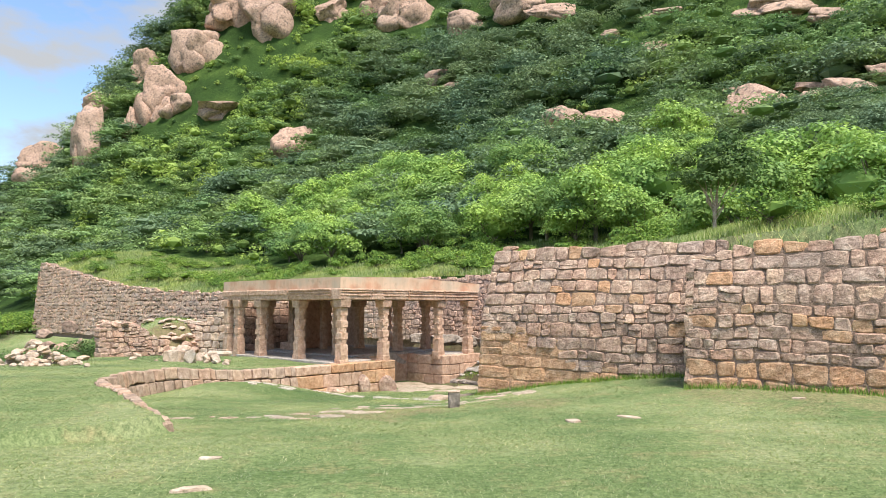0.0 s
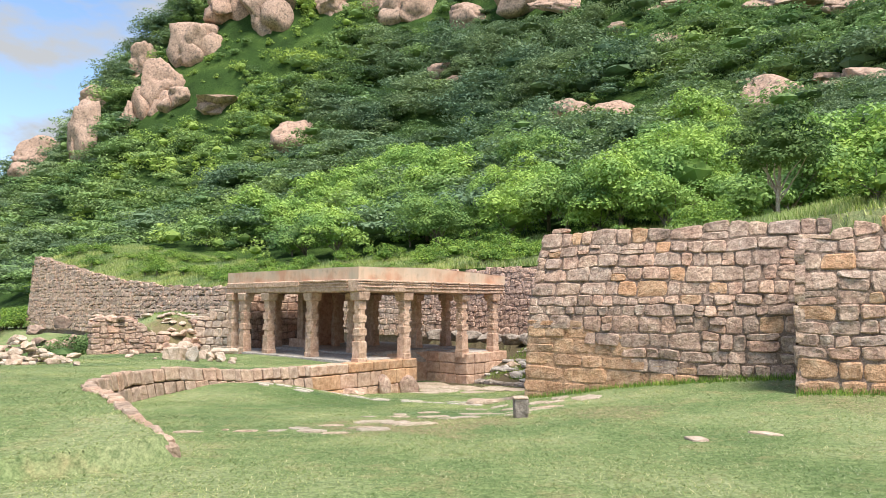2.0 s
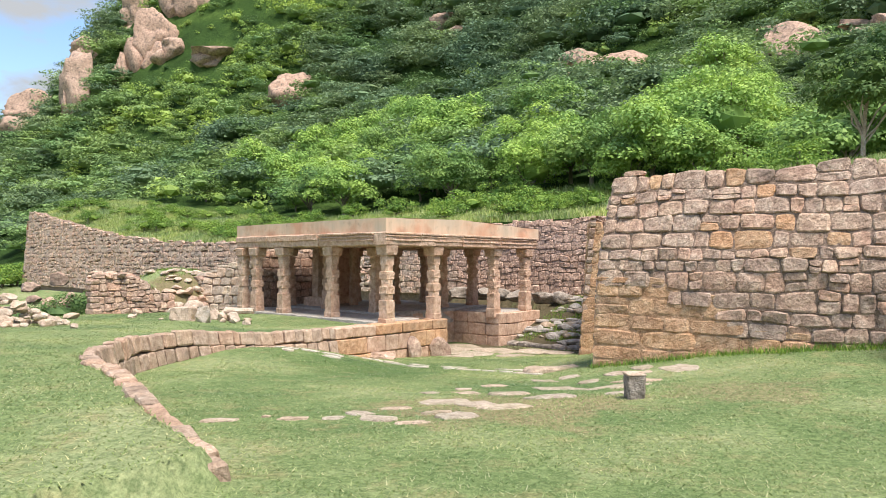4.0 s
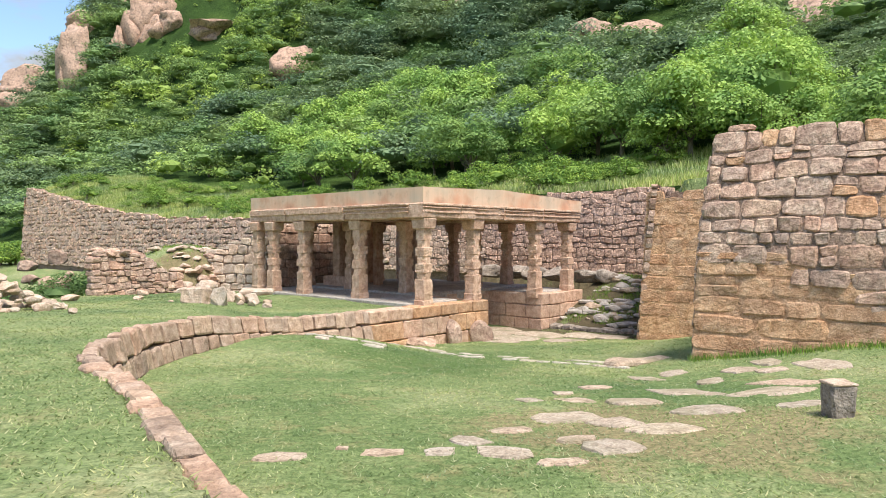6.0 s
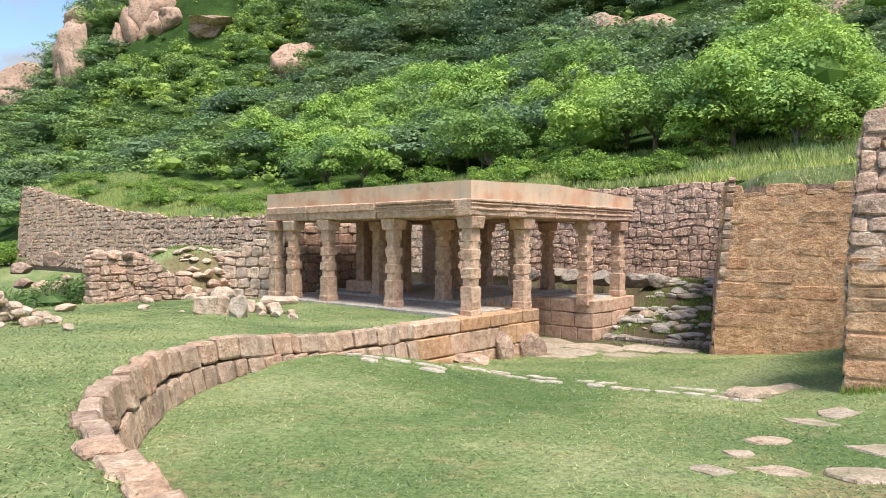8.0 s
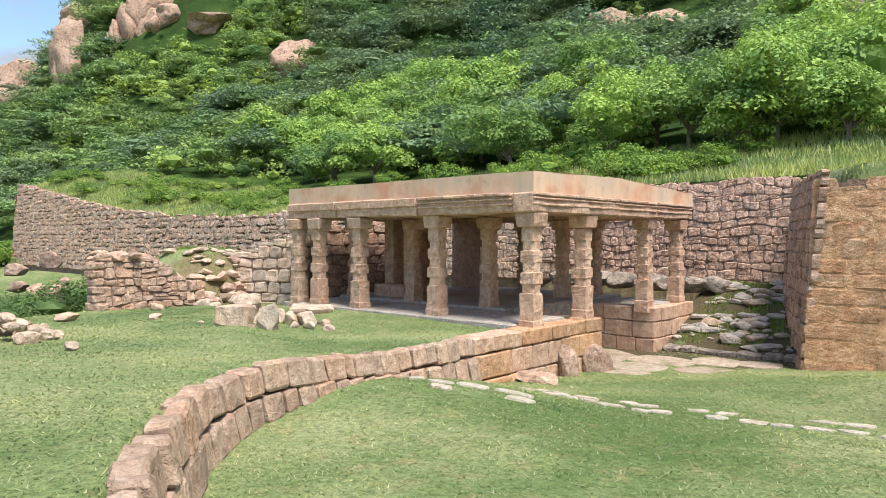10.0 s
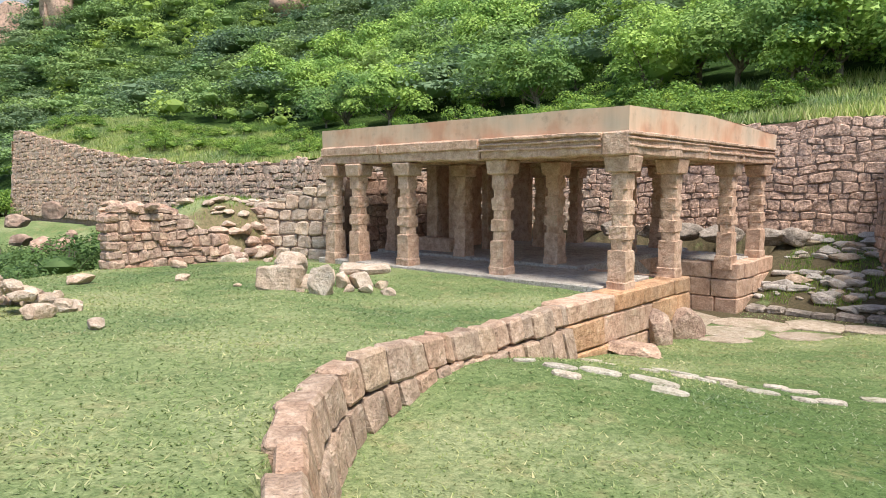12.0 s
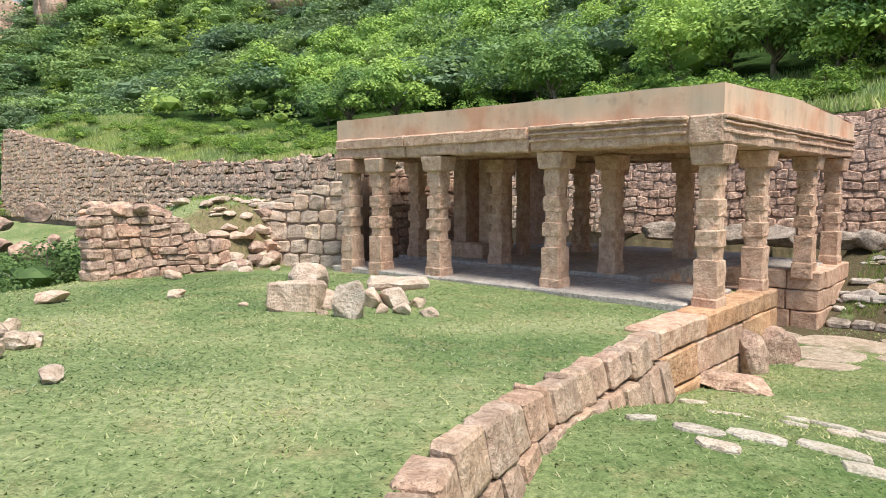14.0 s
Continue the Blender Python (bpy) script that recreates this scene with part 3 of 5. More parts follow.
# ---- stone walls ----
def thick_wall(name, line, bottom, top, thickness, label, batter=None, cat="wall"):
    """The core of a wall along a line of (x, y); outward lies to the right of the line's run."""
    n = len(line)
    verts, faces = [], []
    for i, p in enumerate(line):
        a, b = line[max(i - 1, 0)], line[min(i + 1, n - 1)]
        t = (Vector(b) - Vector(a)).normalized()
        out = Vector((t.y, -t.x))
        s = i / (n - 1)
        zb, zt = bottom(p[0], p[1]), top(p[0], p[1])
        bt = batter(zt - zb) if batter else 0.0
        q = Vector(p) - out * 0.05
        verts += [(q.x, q.y, zb - 0.5), (q.x - out.x * bt, q.y - out.y * bt, zt), (q.x - out.x * (bt + thickness), q.y - out.y * (bt + thickness), zt), (q.x - out.x * (bt + thickness), q.y - out.y * (bt + thickness), zb - 0.5)]
    for i in range(n - 1):
        k = i * 4
        for j in range(4):
            faces.append((k + j, k + 4 + j, k + 4 + (j + 1) % 4, k + (j + 1) % 4))
    faces += [(0, 1, 2, 3), tuple(reversed((4 * n - 4, 4 * n - 3, 4 * n - 2, 4 * n - 1)))]
    return tagged(mesh_object(name, verts, faces, MAT_MORTAR, smooth=False), label, cat, kind="structure")


def gz(x, y):
    return float(ground_height(np.array([x]), np.array([y]))[0])


def lowz(x, y):
    return float(low_ground(np.array([x]), np.array([y]))[0])


def highz(x, y):
    return float(high_ground(np.array([x]), np.array([y]))[0])


# the low retaining wall that curves across the lawn
def build_low_wall():
    line = [(p.x, p.y) for p in LOW_LINE[::3]]
    if line[-1] != (LOW_LINE[-1].x, LOW_LINE[-1].y):
        line.append((LOW_LINE[-1].x, LOW_LINE[-1].y))
    length = [0.0]
    for a, b in zip(LOW_LINE[:-1], LOW_LINE[1:]):
        length.append(length[-1] + (b - a).length)
    total = length[-1]

    def at(s):
        s = min(max(s, 0), total)
        i = min(int(np.searchsorted(length, s)), len(LOW_LINE) - 1)
        i = max(i, 1)
        f = (s - length[i - 1]) / max(length[i] - length[i - 1], 1e-6)
        p = LOW_LINE[i - 1].lerp(LOW_LINE[i], f)
        a, b = LOW_LINE[max(i - 4, 0)], LOW_LINE[min(i + 4, len(LOW_LINE) - 1)]
        t = (b - a).normalized()
        return Vector((p.x, p.y, 0)), Vector((t.y, -t.x, 0))

    def rise(x, y):
        return highz(x, y) + 0.05 - 0.16 * float(smoothstep(12.5, 9.0, np.array(y)))

    core = thick_wall("wall_low", line, lowz, lambda x, y: rise(x, y) - 0.16, 0.16, "low curved retaining wall of hewn pinkish granite blocks", cat="retaining wall")

    def place(s, z):
        p, out = at(s)
        return Vector((p.x, p.y, z)) + out * (0.24 * (rise(p.x, p.y) - z)), out

    rng = random.Random(4)
    # the cap course: blocks laid along the edge, seen from above
    s = 0.0
    k = 0
    while s < total - 0.15:
        w = rng.uniform(0.22, 0.52)
        e = min(s + w, total)
        p0, o0 = at(s + 0.012)
        p1, o1 = at(e - 0.012)
        deep = rng.uniform(0.16, 0.27)
        z0, z1 = rise(p0.x, p0.y) + rng.uniform(-0.03, 0.03), rise(p1.x, p1.y) + rng.uniform(-0.03, 0.03)
        push = rng.uniform(-0.03, 0.05)
        floor_ = (lowz(p0.x, p0.y) + lowz(p1.x, p1.y)) / 2
        h = min(rng.uniform(0.30, 0.36), max((z0 + z1) / 2 - floor_ + 0.1, 0.14))
        bm = bmesh.new()
        rough_box(bm, (0, 0, 0), (1, 1, 1), cut=0.34, amp=0.05, bevel=0.1, seed=k + 3, scale=1.7)
        for v in bm.verts:
            x, y, z = v.co
            lean = 0.24 * h * (1 - z) * (1 - y)
            a = p0 + o0 * (push + lean - deep * y)
            b = p1 + o1 * (push + lean - deep * y)
            q = a.lerp(b, x)
            v.co = Vector((q.x, q.y, (z0 + (z1 - z0) * x) - h * (1 - z) - 0.03 * (1 - y) * 0))
        part("stone", bm, MAT_LOWWALL, core, smooth=False)
        s = e
        k += 1
    # the courses below it
    def zt(s):
        p, _ = at(s)
        return rise(p.x, p.y) - 0.33

    def zb(s):
        p, _ = at(s)
        return lowz(p.x, p.y) - 0.04

    rngs = random.Random(8)
    s = 2.0
    while s < total - 0.1:
        w = rngs.uniform(0.25, 0.48)
        e = min(s + w, total)
        lo, hi = zb((s + e) / 2), zt((s + e) / 2)
        n = 0 if hi - lo < 0.07 else max(1, int(round((hi - lo) / 0.40)))
        for j in range(n):
            a, b = lo + (hi - lo) * j / n, lo + (hi - lo) * (j + 1) / n
            jig = rngs.uniform(-0.05, 0.05) * (j % 2)
            quad = ((s + 0.01 + jig, a + 0.008), (e - 0.01 + jig, a + 0.008), (e - 0.01 + jig, b - 0.008), (s + 0.01 + jig, b - 0.008))
            v, f = stone_geometry([place(*q)[0] for q in quad], at((s + e) / 2)[1], rngs.uniform(0.02, 0.05), 0.2, k, rngs)
            mesh_object("stone", v, f, MAT_LOWWALL, core)
            k += 1
        s = e


build_low_wall()


def gate_profile(h):
    """How far the gate wall leans back at height h above its foot."""
    return 0.09 * h if h < 2.1 else 0.19 + 0.30 * (h - 2.1)


def corner_lean(h):
    """How far the end of the gate wall leans in at height h above its foot."""
    h = max(0.0, h)
    return 0.02 * h + 0.045 * max(0.0, h - 1.7)


def build_gate_wall():
    # left stretch
    z_foot = lambda s: lowz(*(GATE_C + GATE_D * s).xy)
    FOOT = -0.45

    def place_main(s, z):
        p = GATE_C + GATE_D * s - GATE_N * gate_profile(z - FOOT)
        p = p + GATE_D * corner_lean(z - FOOT) * max(0.0, 1 - s / 1.2)
        return Vector((p.x, p.y, z)), GATE_N

    end = BUT_S + 0.2
    line = [tuple((GATE_C + GATE_D * s).xy) for s in np.linspace(1.15, end, 8)]
    core = thick_wall("wall_gate", line, lambda x, y: -0.6, lambda x, y: 3.38, 1.1, "tall battered wall of coursed pinkish granite rubble", batter=lambda h: 0.66)
    pick = lambda s, z, r: MAT_ORANGE if r.random() < 0.07 else MAT_WALL
    crest = lambda s: 3.5 + 0.05 * math.sin(s * 3) - 0.012 * s
    foot = lambda s: z_foot(s) - 0.1
    # large dressed blocks low down and at the corner, coursed rubble above and beside them
    dressed = lambda s: 1.34 if s < 1.5 else 1.02 if s < 2.6 else 0.42 if s < 4.4 else 0.16
    build_masonry(core, place_main, 0.0, BUT_S + 0.3, foot, dressed, (0.27, 0.34), (0.42, 0.95), MAT_ORANGE, 11, wave=0.025, proud=0.032, gap=0.005, bed_mat=MAT_ORANGE)
    build_masonry(core, place_main, 0.0, BUT_S + 0.3, lambda s: dressed(s) - 0.16, crest, (0.19, 0.36), (0.2, 0.58), MAT_WALL, 14, wave=0.085, gap=0.004, proud=0.05, pick_mat=pick)
    # its end, which turns into the passage
    def place_end(r, z):
        p = GATE_C - GATE_N * (1.3 - r + gate_profile(z - FOOT) * r / 1.3) + GATE_D * (corner_lean(z - FOOT) + 0.02)
        return Vector((p.x, p.y, z)), -GATE_D
    build_masonry(core, place_end, 0.0, 1.3, lambda s: -0.6, lambda s: 3.4, (0.2, 0.38), (0.3, 0.6), MAT_WALL, 13)
    # the projecting stretch
    def place_but(s, z):
        foot = lowz(*(GATE_C + GATE_D * s + GATE_N * BUT_OUT).xy)
        p = GATE_C + GATE_D * s + GATE_N * (BUT_OUT - gate_profile((z - foot) * 1.15 + 0.1))
        return Vector((p.x, p.y, z)), GATE_N

    b_end = 15.0
    line = [tuple((GATE_C + GATE_D * s + GATE_N * BUT_OUT).xy) for s in np.linspace(BUT_S + 0.2, b_end + 6, 8)]
    but = thick_wall("wall_projecting", line, lambda x, y: 0.0, lambda x, y: 2.3, 1.6, "projecting rubble wall of pinkish and orange granite", batter=lambda h: 0.35)
    def but_top(s):
        return 2.98 + 0.08 * (s - BUT_S) + 0.07 * math.sin(s * 2.7)
    build_masonry(but, place_but, BUT_S, b_end, lambda s: lowz(*(GATE_C + GATE_D * s + GATE_N * BUT_OUT).xy) - 0.1, but_top, (0.19, 0.36), (0.2, 0.56), MAT_WALL, 23,
                  pick_mat=lambda s, z, r: MAT_ORANGE if z < 0.7 or r.random() < 0.12 else MAT_WALL, wave=0.09, gap=0.004)
    # its short return face
    def place_ret(s, z):
        foot = lowz(*(GATE_C + GATE_D * BUT_S).xy)
        p = GATE_C + GATE_D * BUT_S + GATE_N * (BUT_OUT - s - gate_profile((z - foot) * 1.15 + 0.1) * 0.8)
        return Vector((p.x, p.y, z)), -GATE_D
    build_masonry(but, lambda s, z: place_ret(BUT_OUT - s, z), 0.0, BUT_OUT, lambda s: -0.2, lambda s: 2.5 + 0.3 * s / BUT_OUT, (0.24, 0.42), (0.34, 0.7), MAT_WALL, 29)


build_gate_wall()


def build_gate_tower():
    a = TOWER_C
    front = [tuple((a + Vector((0.83, -0.56, 0)) * s).xy) for s in np.linspace(0.8, 5.0, 4)]
    core = thick_wall("wall_inner_gate", front, lambda x, y: -1.2, lambda x, y: 2.9, 1.0, "inner gate wall of large dressed orange granite blocks", batter=lambda h: 0.3)
    D, N = Vector((0.83, -0.56, 0)), Vector((-0.56, -0.83, 0))

    def place(s, z):
        p = a + D * (s + 0.035 * (z + 1.0) * max(0, 1 - s)) - N * 0.06 * (z + 1.0)
        return Vector((p.x, p.y, z)), N
    build_masonry(core, place, 0.0, 4.6, lambda s: -1.4, lambda s: 2.82 + 0.1 * math.sin(s * 5.0), (0.3, 0.46), (0.42, 0.9), MAT_ORANGE, 31, proud=0.018, gap=0.002, wave=0.03, bed_mat=MAT_ORANGE)
    # the side that runs back to the long wall
    b = Vector((4.15, 31.6, 0))
    E = (b - a).normalized()
    side_n = Vector((-E.y, E.x, 0))
    L = (b - a).length
    line = [tuple((b - E * s).xy) for s in np.linspace(0.1, L - 1.0, 4)]
    side = thick_wall("wall_gate_side", line, lambda x, y: -1.2, lambda x, y: 2.9, 0.9, "rubble side wall of the gate, leaning back", batter=lambda h: 0.3)

    def place_side(s, z):
        p = b - E * s - side_n * 0.09 * (z + 1.0)
        return Vector((p.x, p.y, z)), side_n
    build_masonry(side, place_side, 0.0, L, lambda s: -1.3 + 1.3 * (1 - s / L), lambda s: 3.2 - 0.1 * s / L, (0.22, 0.4), (0.3, 0.6), MAT_WALL, 37)


build_gate_tower()
thick_wall("wall_passage", [(4.9, 22.9), (3.6, 21.6), (2.5, 20.6)], lambda x, y: -0.7, lambda x, y: 3.2, 0.8, "rubble wall of the gate passage", batter=lambda h: 0.1)


def build_long_wall():
    """The long wall at the foot of the hill, behind the pavilion."""
    s_of = lambda p: p.dot(U)
    s0 = s_of(Vector((5.0, 32.3, 0)))     # beside the gate
    s1 = s0 + 73.0
    base = V * BACK_Q

    def top_at(s):
        d = s - s0
        return 3.4 + float(crest_rise(d)) + 0.10 * math.sin(s * 1.7) + 0.08 * math.sin(s * 4.1)

    def foot_at(s):
        return 0.05 - 1.0 * float(smoothstep(20, 50, np.array(s - s0)))

    pts = [tuple((base + U * s).xy) for s in np.linspace(s1, s0, 40)]
    core = thick_wall("wall_long", pts, lambda x, y: -1.0, lambda x, y: top_at(Vector((x, y, 0)).dot(U)) - 0.06, 0.9, "long battered fort wall of rough granite rubble", batter=lambda h: 0.09 * h + 0.06)

    def place(r, z):
        s = s1 - r
        p = base + U * s + V * 0.09 * (z - 0.0)
        return Vector((p.x, p.y, z)), -V
    edge = 15.0
    build_masonry(core, place, s1 - s0 - edge, s1 - s0, lambda r: foot_at(s1 - r), lambda r: top_at(s1 - r), (0.19, 0.36), (0.24, 0.58), MAT_FAR, 41, limit=300, prefer=lambda q: -(q[0][0]), wave=0.16)
    # farther off the stones are too many to pick apart
    rng = random.Random(43)
    vs, fs = [], []
    for k, quad in enumerate(courses(rng, 0.0, s1 - s0 - edge, lambda r: foot_at(s1 - r), lambda r: top_at(s1 - r), (0.2, 0.46), (0.22, 0.8), 0.14, 0.08)):
        cs, cz = sum(q[0] for q in quad) / 4, sum(q[1] for q in quad) / 4
        p4 = [place(s + (0.009 if s < cs else -0.009), z + (0.009 if z < cz else -0.009))[0] for s, z in quad]
        v, f = stone_geometry(p4, -V, rng.uniform(0.02, 0.09), 0.2, k, rng, n=3)
        o = len(vs)
        vs += v
        fs += [tuple(i + o for i in ff) for ff in f]
    ob = mesh_object("far_stones", vs, fs, MAT_FAR, core)
    ob["kind"] = "stuff"
    # the bastion's turned end
    c = base + U * s1 + V * 0.3
    vs, fs = [], []
    for k, quad in enumerate(courses(rng, 0.0, 9.0, lambda r: -1.0, lambda r: 7.0 - 0.12 * r, (0.3, 0.5), (0.4, 0.9), 0.09)):
        p4 = [c + U * (0.4 - 0.09 * z) + V * (9 - s) + Vector((0, 0, z)) for s, z in quad]
        v, f = stone_geometry(p4, U, 0.06, 0.15, k, rng, n=3)
        o = len(vs)
        vs += v
        fs += [tuple(i + o for i in ff) for ff in f]
    ob = mesh_object("end_stones", vs, fs, MAT_FAR, core)
    ob["kind"] = "stuff"


build_long_wall()


# ---- the pavilion ----
def build_pavilion():
    pav = new("pavilion")
    pav.matrix_world = PAV
    tagged(pav, "open granite pillared pavilion with a plastered flat roof", "pavilion")
    FL = FLOOR_Z

    def block(name, lo, hi, mat=MAT_PILLAR, seed=0, amp=0.014, bevel=0.02, cut=0.25, parent=None, label=""):
        bm = bmesh.new()
        rough_box(bm, lo, hi, cut, amp, bevel, seed)
        return part(name, bm, mat, parent or pav, label)

    def pillar(x, y, foot, head=2.15, w=0.36, seed=0, cap=(0.53, 0.50)):
        """A square pillar with two eight-sided necks, a foot block and a bracket."""
        p = new("pillar")
        p.parent = pav
        p.matrix_local = Matrix.Translation((x, y, foot))
        h = head - foot - 0.30
        bm = bmesh.new()
        half = w / 2
        #        height share, half width, chamfer share
        prof = [(-0.08, 1.08, 0.04), (0.07, 1.08, 0.04), (0.08, 1.0, 0.05), (0.34, 0.98, 0.05), (0.35, 0.91, 0.42), (0.43, 0.90, 0.42), (0.44, 0.97, 0.07), (0.545, 0.96, 0.07), (0.555, 0.89, 0.42),
                (0.64, 0.89, 0.42), (0.65, 0.94, 0.07), (0.76, 0.93, 0.07), (0.77, 0.87, 0.42), (0.85, 0.87, 0.42), (0.86, 0.90, 0.08), (1.0, 0.88, 0.08)]
        rings = []
        sub = []
        for i, (f, a, c) in enumerate(prof):
            sub.append((f, a, c))
            if i + 1 < len(prof) and prof[i + 1][0] - f > 0.1:
                f2, a2, c2 = prof[i + 1]
                for k in (1, 2):
                    t = k / 3
                    sub.append((f + (f2 - f) * t, a + (a2 - a) * t, c + (c2 - c) * t))
        off = Vector((seed * 1.7, seed * 0.9, 0))
        for f, a, c in sub:
            r, ch = half * a, half * a * c
            ring = []
            for sx, sy, first in ((1, -1, 0), (1, 1, 1), (-1, 1, 0), (-1, -1, 1)):
                p1, p2 = Vector((sx * r, sy * (r - ch), f * h)), Vector((sx * (r - ch), sy * r, f * h))
                ring += [p2, p1] if first == 0 else [p1, p2]
            full = []
            for k in range(8):
                q0, q1 = ring[k], ring[(k + 1) % 8]
                full += [q0, q0.lerp(q1, 0.5)]
            rings.append([bm.verts.new(q + noise.noise_vector(q * 5 + off) * 0.02 + noise.noise_vector(q * 14 + off) * 0.012) for q in full])
        m = len(rings[0])
        for r0, r1 in zip(rings[:-1], rings[1:]):
            for k in range(m):
                bm.faces.new((r0[k], r0[(k + 1) % m], r1[(k + 1) % m], r1[k]))
        bm.faces.new(rings[-1])
        bm.faces.new(list(reversed(rings[0])))
        bmesh.ops.recalc_face_normals(bm, faces=bm.faces)
        part("shaft", bm, MAT_PILLAR, p)
        bm = bmesh.new()
        rough_box(bm, (-cap[0] / 2, -cap[1] / 2, h), (cap[0] / 2, cap[1] / 2, h + 0.30), 0.16, 0.012, 0.025, seed + 5)
        for v in bm.verts:
            k = 1 - 0.13 * max(0.0, (h + 0.13 - v.co.z) / 0.13)
            v.co.x *= k
            v.co.y *= k
        part("bracket", bm, MAT_PILLAR, p)
        return p

    # floor and plinth
    block("floor_slab", (-8.6, -0.55, FL - 0.5), (-0.5, 1.5, FL), MAT_FLOOR, 1, 0.01, 0.02, 0.4, label="worn grey stone floor")
    block("raised_floor", (-8.6, 1.51, FL - 0.5), (-2.2, 7.5, FL + 0.07), MAT_FLOOR, 2, 0.01, 0.03, 0.4, label="raised grey stone floor")
    block("raised_floor", (-2.3, 5.4, FL - 0.5), (-0.35, 7.5, FL + 0.0), MAT_FLOOR, 3, 0.01, 0.02, 0.4)
    rng = random.Random(5)
    # front plinth: blocks in two courses, up to the recess
    for z0, z1, cuts in ((-0.56, FL - 0.04, (-2.42, -1.75, -0.85, 0.25, 0.98, 1.62, 2.36)), (-1.06, -0.565, (-2.42, -1.2, -0.45, 0.1, 0.6, 1.3, 1.75, 2.36)), (-1.65, -1.065, (-2.42, -1.0, 0.0, 0.7, 1.45, 2.36))):
        for a, b in zip(cuts[:-1], cuts[1:]):
            j = rng.uniform(-0.015, 0.02)
            block("stone", (-0.5, a + 0.008, z0 + 0.006), (j, b - 0.008, z1 + rng.uniform(-0.01, 0.01)), MAT_ORANGE if rng.random() < 0.4 else MAT_PILLAR, rng.randrange(99), 0.022, 0.03, 0.22)
    # recess cheeks and the second plinth
    for z0, z1 in ((-0.62, FL - 0.03), (-1.06, -0.625), (-1.6, -1.065)):
        x = -2.3
        while x < -0.05:
            w = rng.uniform(0.5, 0.9)
            e = min(x + w, 0.0)
            if e > -0.3:
                e = 0.0
            block("stone", (x + 0.006, 5.12, z0 + 0.006), (e - 0.004, 5.6, z1), MAT_PILLAR, rng.randrange(99), 0.02, 0.025, 0.22)
            x = e
        y = 5.61
        while y < 7.7:
            e = min(y + rng.uniform(0.55, 0.95), 7.74)
            if e > 7.4:
                e = 7.74
            block("stone", (-0.5, y + 0.006, z0 + 0.006), (rng.uniform(-0.02, 0.015), e - 0.004, z1 + rng.uniform(-0.01, 0.01)), MAT_PILLAR, rng.randrange(99), 0.02, 0.025, 0.22)
            y = e
    block("recess_back", (-2.5, 1.8, -1.6), (-2.2, 5.3, FL - 0.02), MAT_PILLAR, 9, 0.02, 0.02, 0.3)
    block("recess_cheek", (-2.2, 2.0, -1.6), (-0.5, 2.33, FL - 0.06), MAT_PILLAR, 10, 0.02, 0.02, 0.3)

    # pillars
    front = [(-0.25, -0.20), (-2.95, -0.18), (-5.6, -0.28), (-7.2, -0.36), (-8.12, -0.36), (-0.29, 1.95), (-0.33, 5.2), (-0.27, 7.08)]
    for k, (x, y) in enumerate(front):
        pillar(x, y, FL - (0.06 if k == 0 else 0.0), seed=k + 1)
    inner = [(x, y) for x in (-2.9, -5.6, -8.1) for y in (1.72, 5.2, 7.05)]
    for k, (x, y) in enumerate(inner):
        pillar(x, y, FL + 0.07, seed=20 + k)

    # beams
    def beam(lo, hi, seed, moulded=False, mat=MAT_PILLAR):
        bm = bmesh.new()
        rough_box(bm, lo, hi, 0.16, 0.028, 0.03, seed, 2.6)
        return part("beam", bm, mat, pav)
    top = 2.58
    for a, b, s in ((-8.42, -6.3, 31), (-6.29, -3.3, 32), (-3.29, -0.5, 33)):
        ob = beam((a, -0.52, 2.15), (b, 0.04, top), s)
        for z0, z1, d in ((2.30, 2.345, 0.04), (2.41, 2.45, 0.06), (2.50, 2.57, 0.075)) if s == 33 else ((2.36, 2.56, 0.05),):
            bm = bmesh.new()
            rough_box(bm, (a + 0.02, -0.52 - d, z0), (b - 0.02, -0.5, z1), 0.16, 0.016, 0.015, s + int(z0 * 100), 3.0)
            part("moulding", bm, MAT_PILLAR, ob)
    for a, b, s in ((-0.54, 1.05, 34), (1.06, 3.1, 35), (3.11, 5.2, 36), (5.21, 7.5, 37)):
        ob = beam((-0.5, a, 2.15), (0.02, b, top - 0.01), s)
        for z0, z1, d in ((2.30, 2.35, 0.045), (2.43, 2.47, 0.05), (2.50, 2.565, 0.07)):
            bm = bmesh.new()
            rough_box(bm, (0.0, a + 0.02, z0), (d, b - 0.02, z1), 0.16, 0.012, 0.012, s + int(z0 * 100), 3.0)
            part("moulding", bm, MAT_PILLAR, ob)
    for y in (1.72, 5.2, 7.05):
        beam((-8.4, y - 0.2, 2.16), (-0.5, y + 0.2, top - 0.03), 40 + int(y))
    beam((-8.4, 0.1, 2.15), (-7.95, 7.45, top - 0.01), 47)
    # ceiling slabs
    ceil_bm = bmesh.new()
    rough_box(ceil_bm, (-8.3, -0.3, top - 0.04), (-0.15, 7.4, top + 0.12), 0.6, 0.01, 0.02, 50)
    part("ceiling_slab", ceil_bm, MAT_PILLAR, pav)
    # plastered roof block, its far end sloping down
    bm = bmesh.new()
    sec = [(-0.48, 3.0), (3.3, 3.08), (7.62, 2.92)]
    ringA = [bm.verts.new((x, y, z)) for x in (-8.45,) for y, z in [(-0.48, top - 0.02)] + sec + [(7.62, top - 0.02)]]
    ringB = [bm.verts.new((x, y, z)) for x in (0.0,) for y, z in [(-0.48, top - 0.02)] + sec + [(7.62, top - 0.02)]]
    n = len(ringA)
    for i in range(n):
        bm.faces.new((ringA[i], ringA[(i + 1) % n], ringB[(i + 1) % n], ringB[i]))
    bm.faces.new(list(reversed(ringA)))
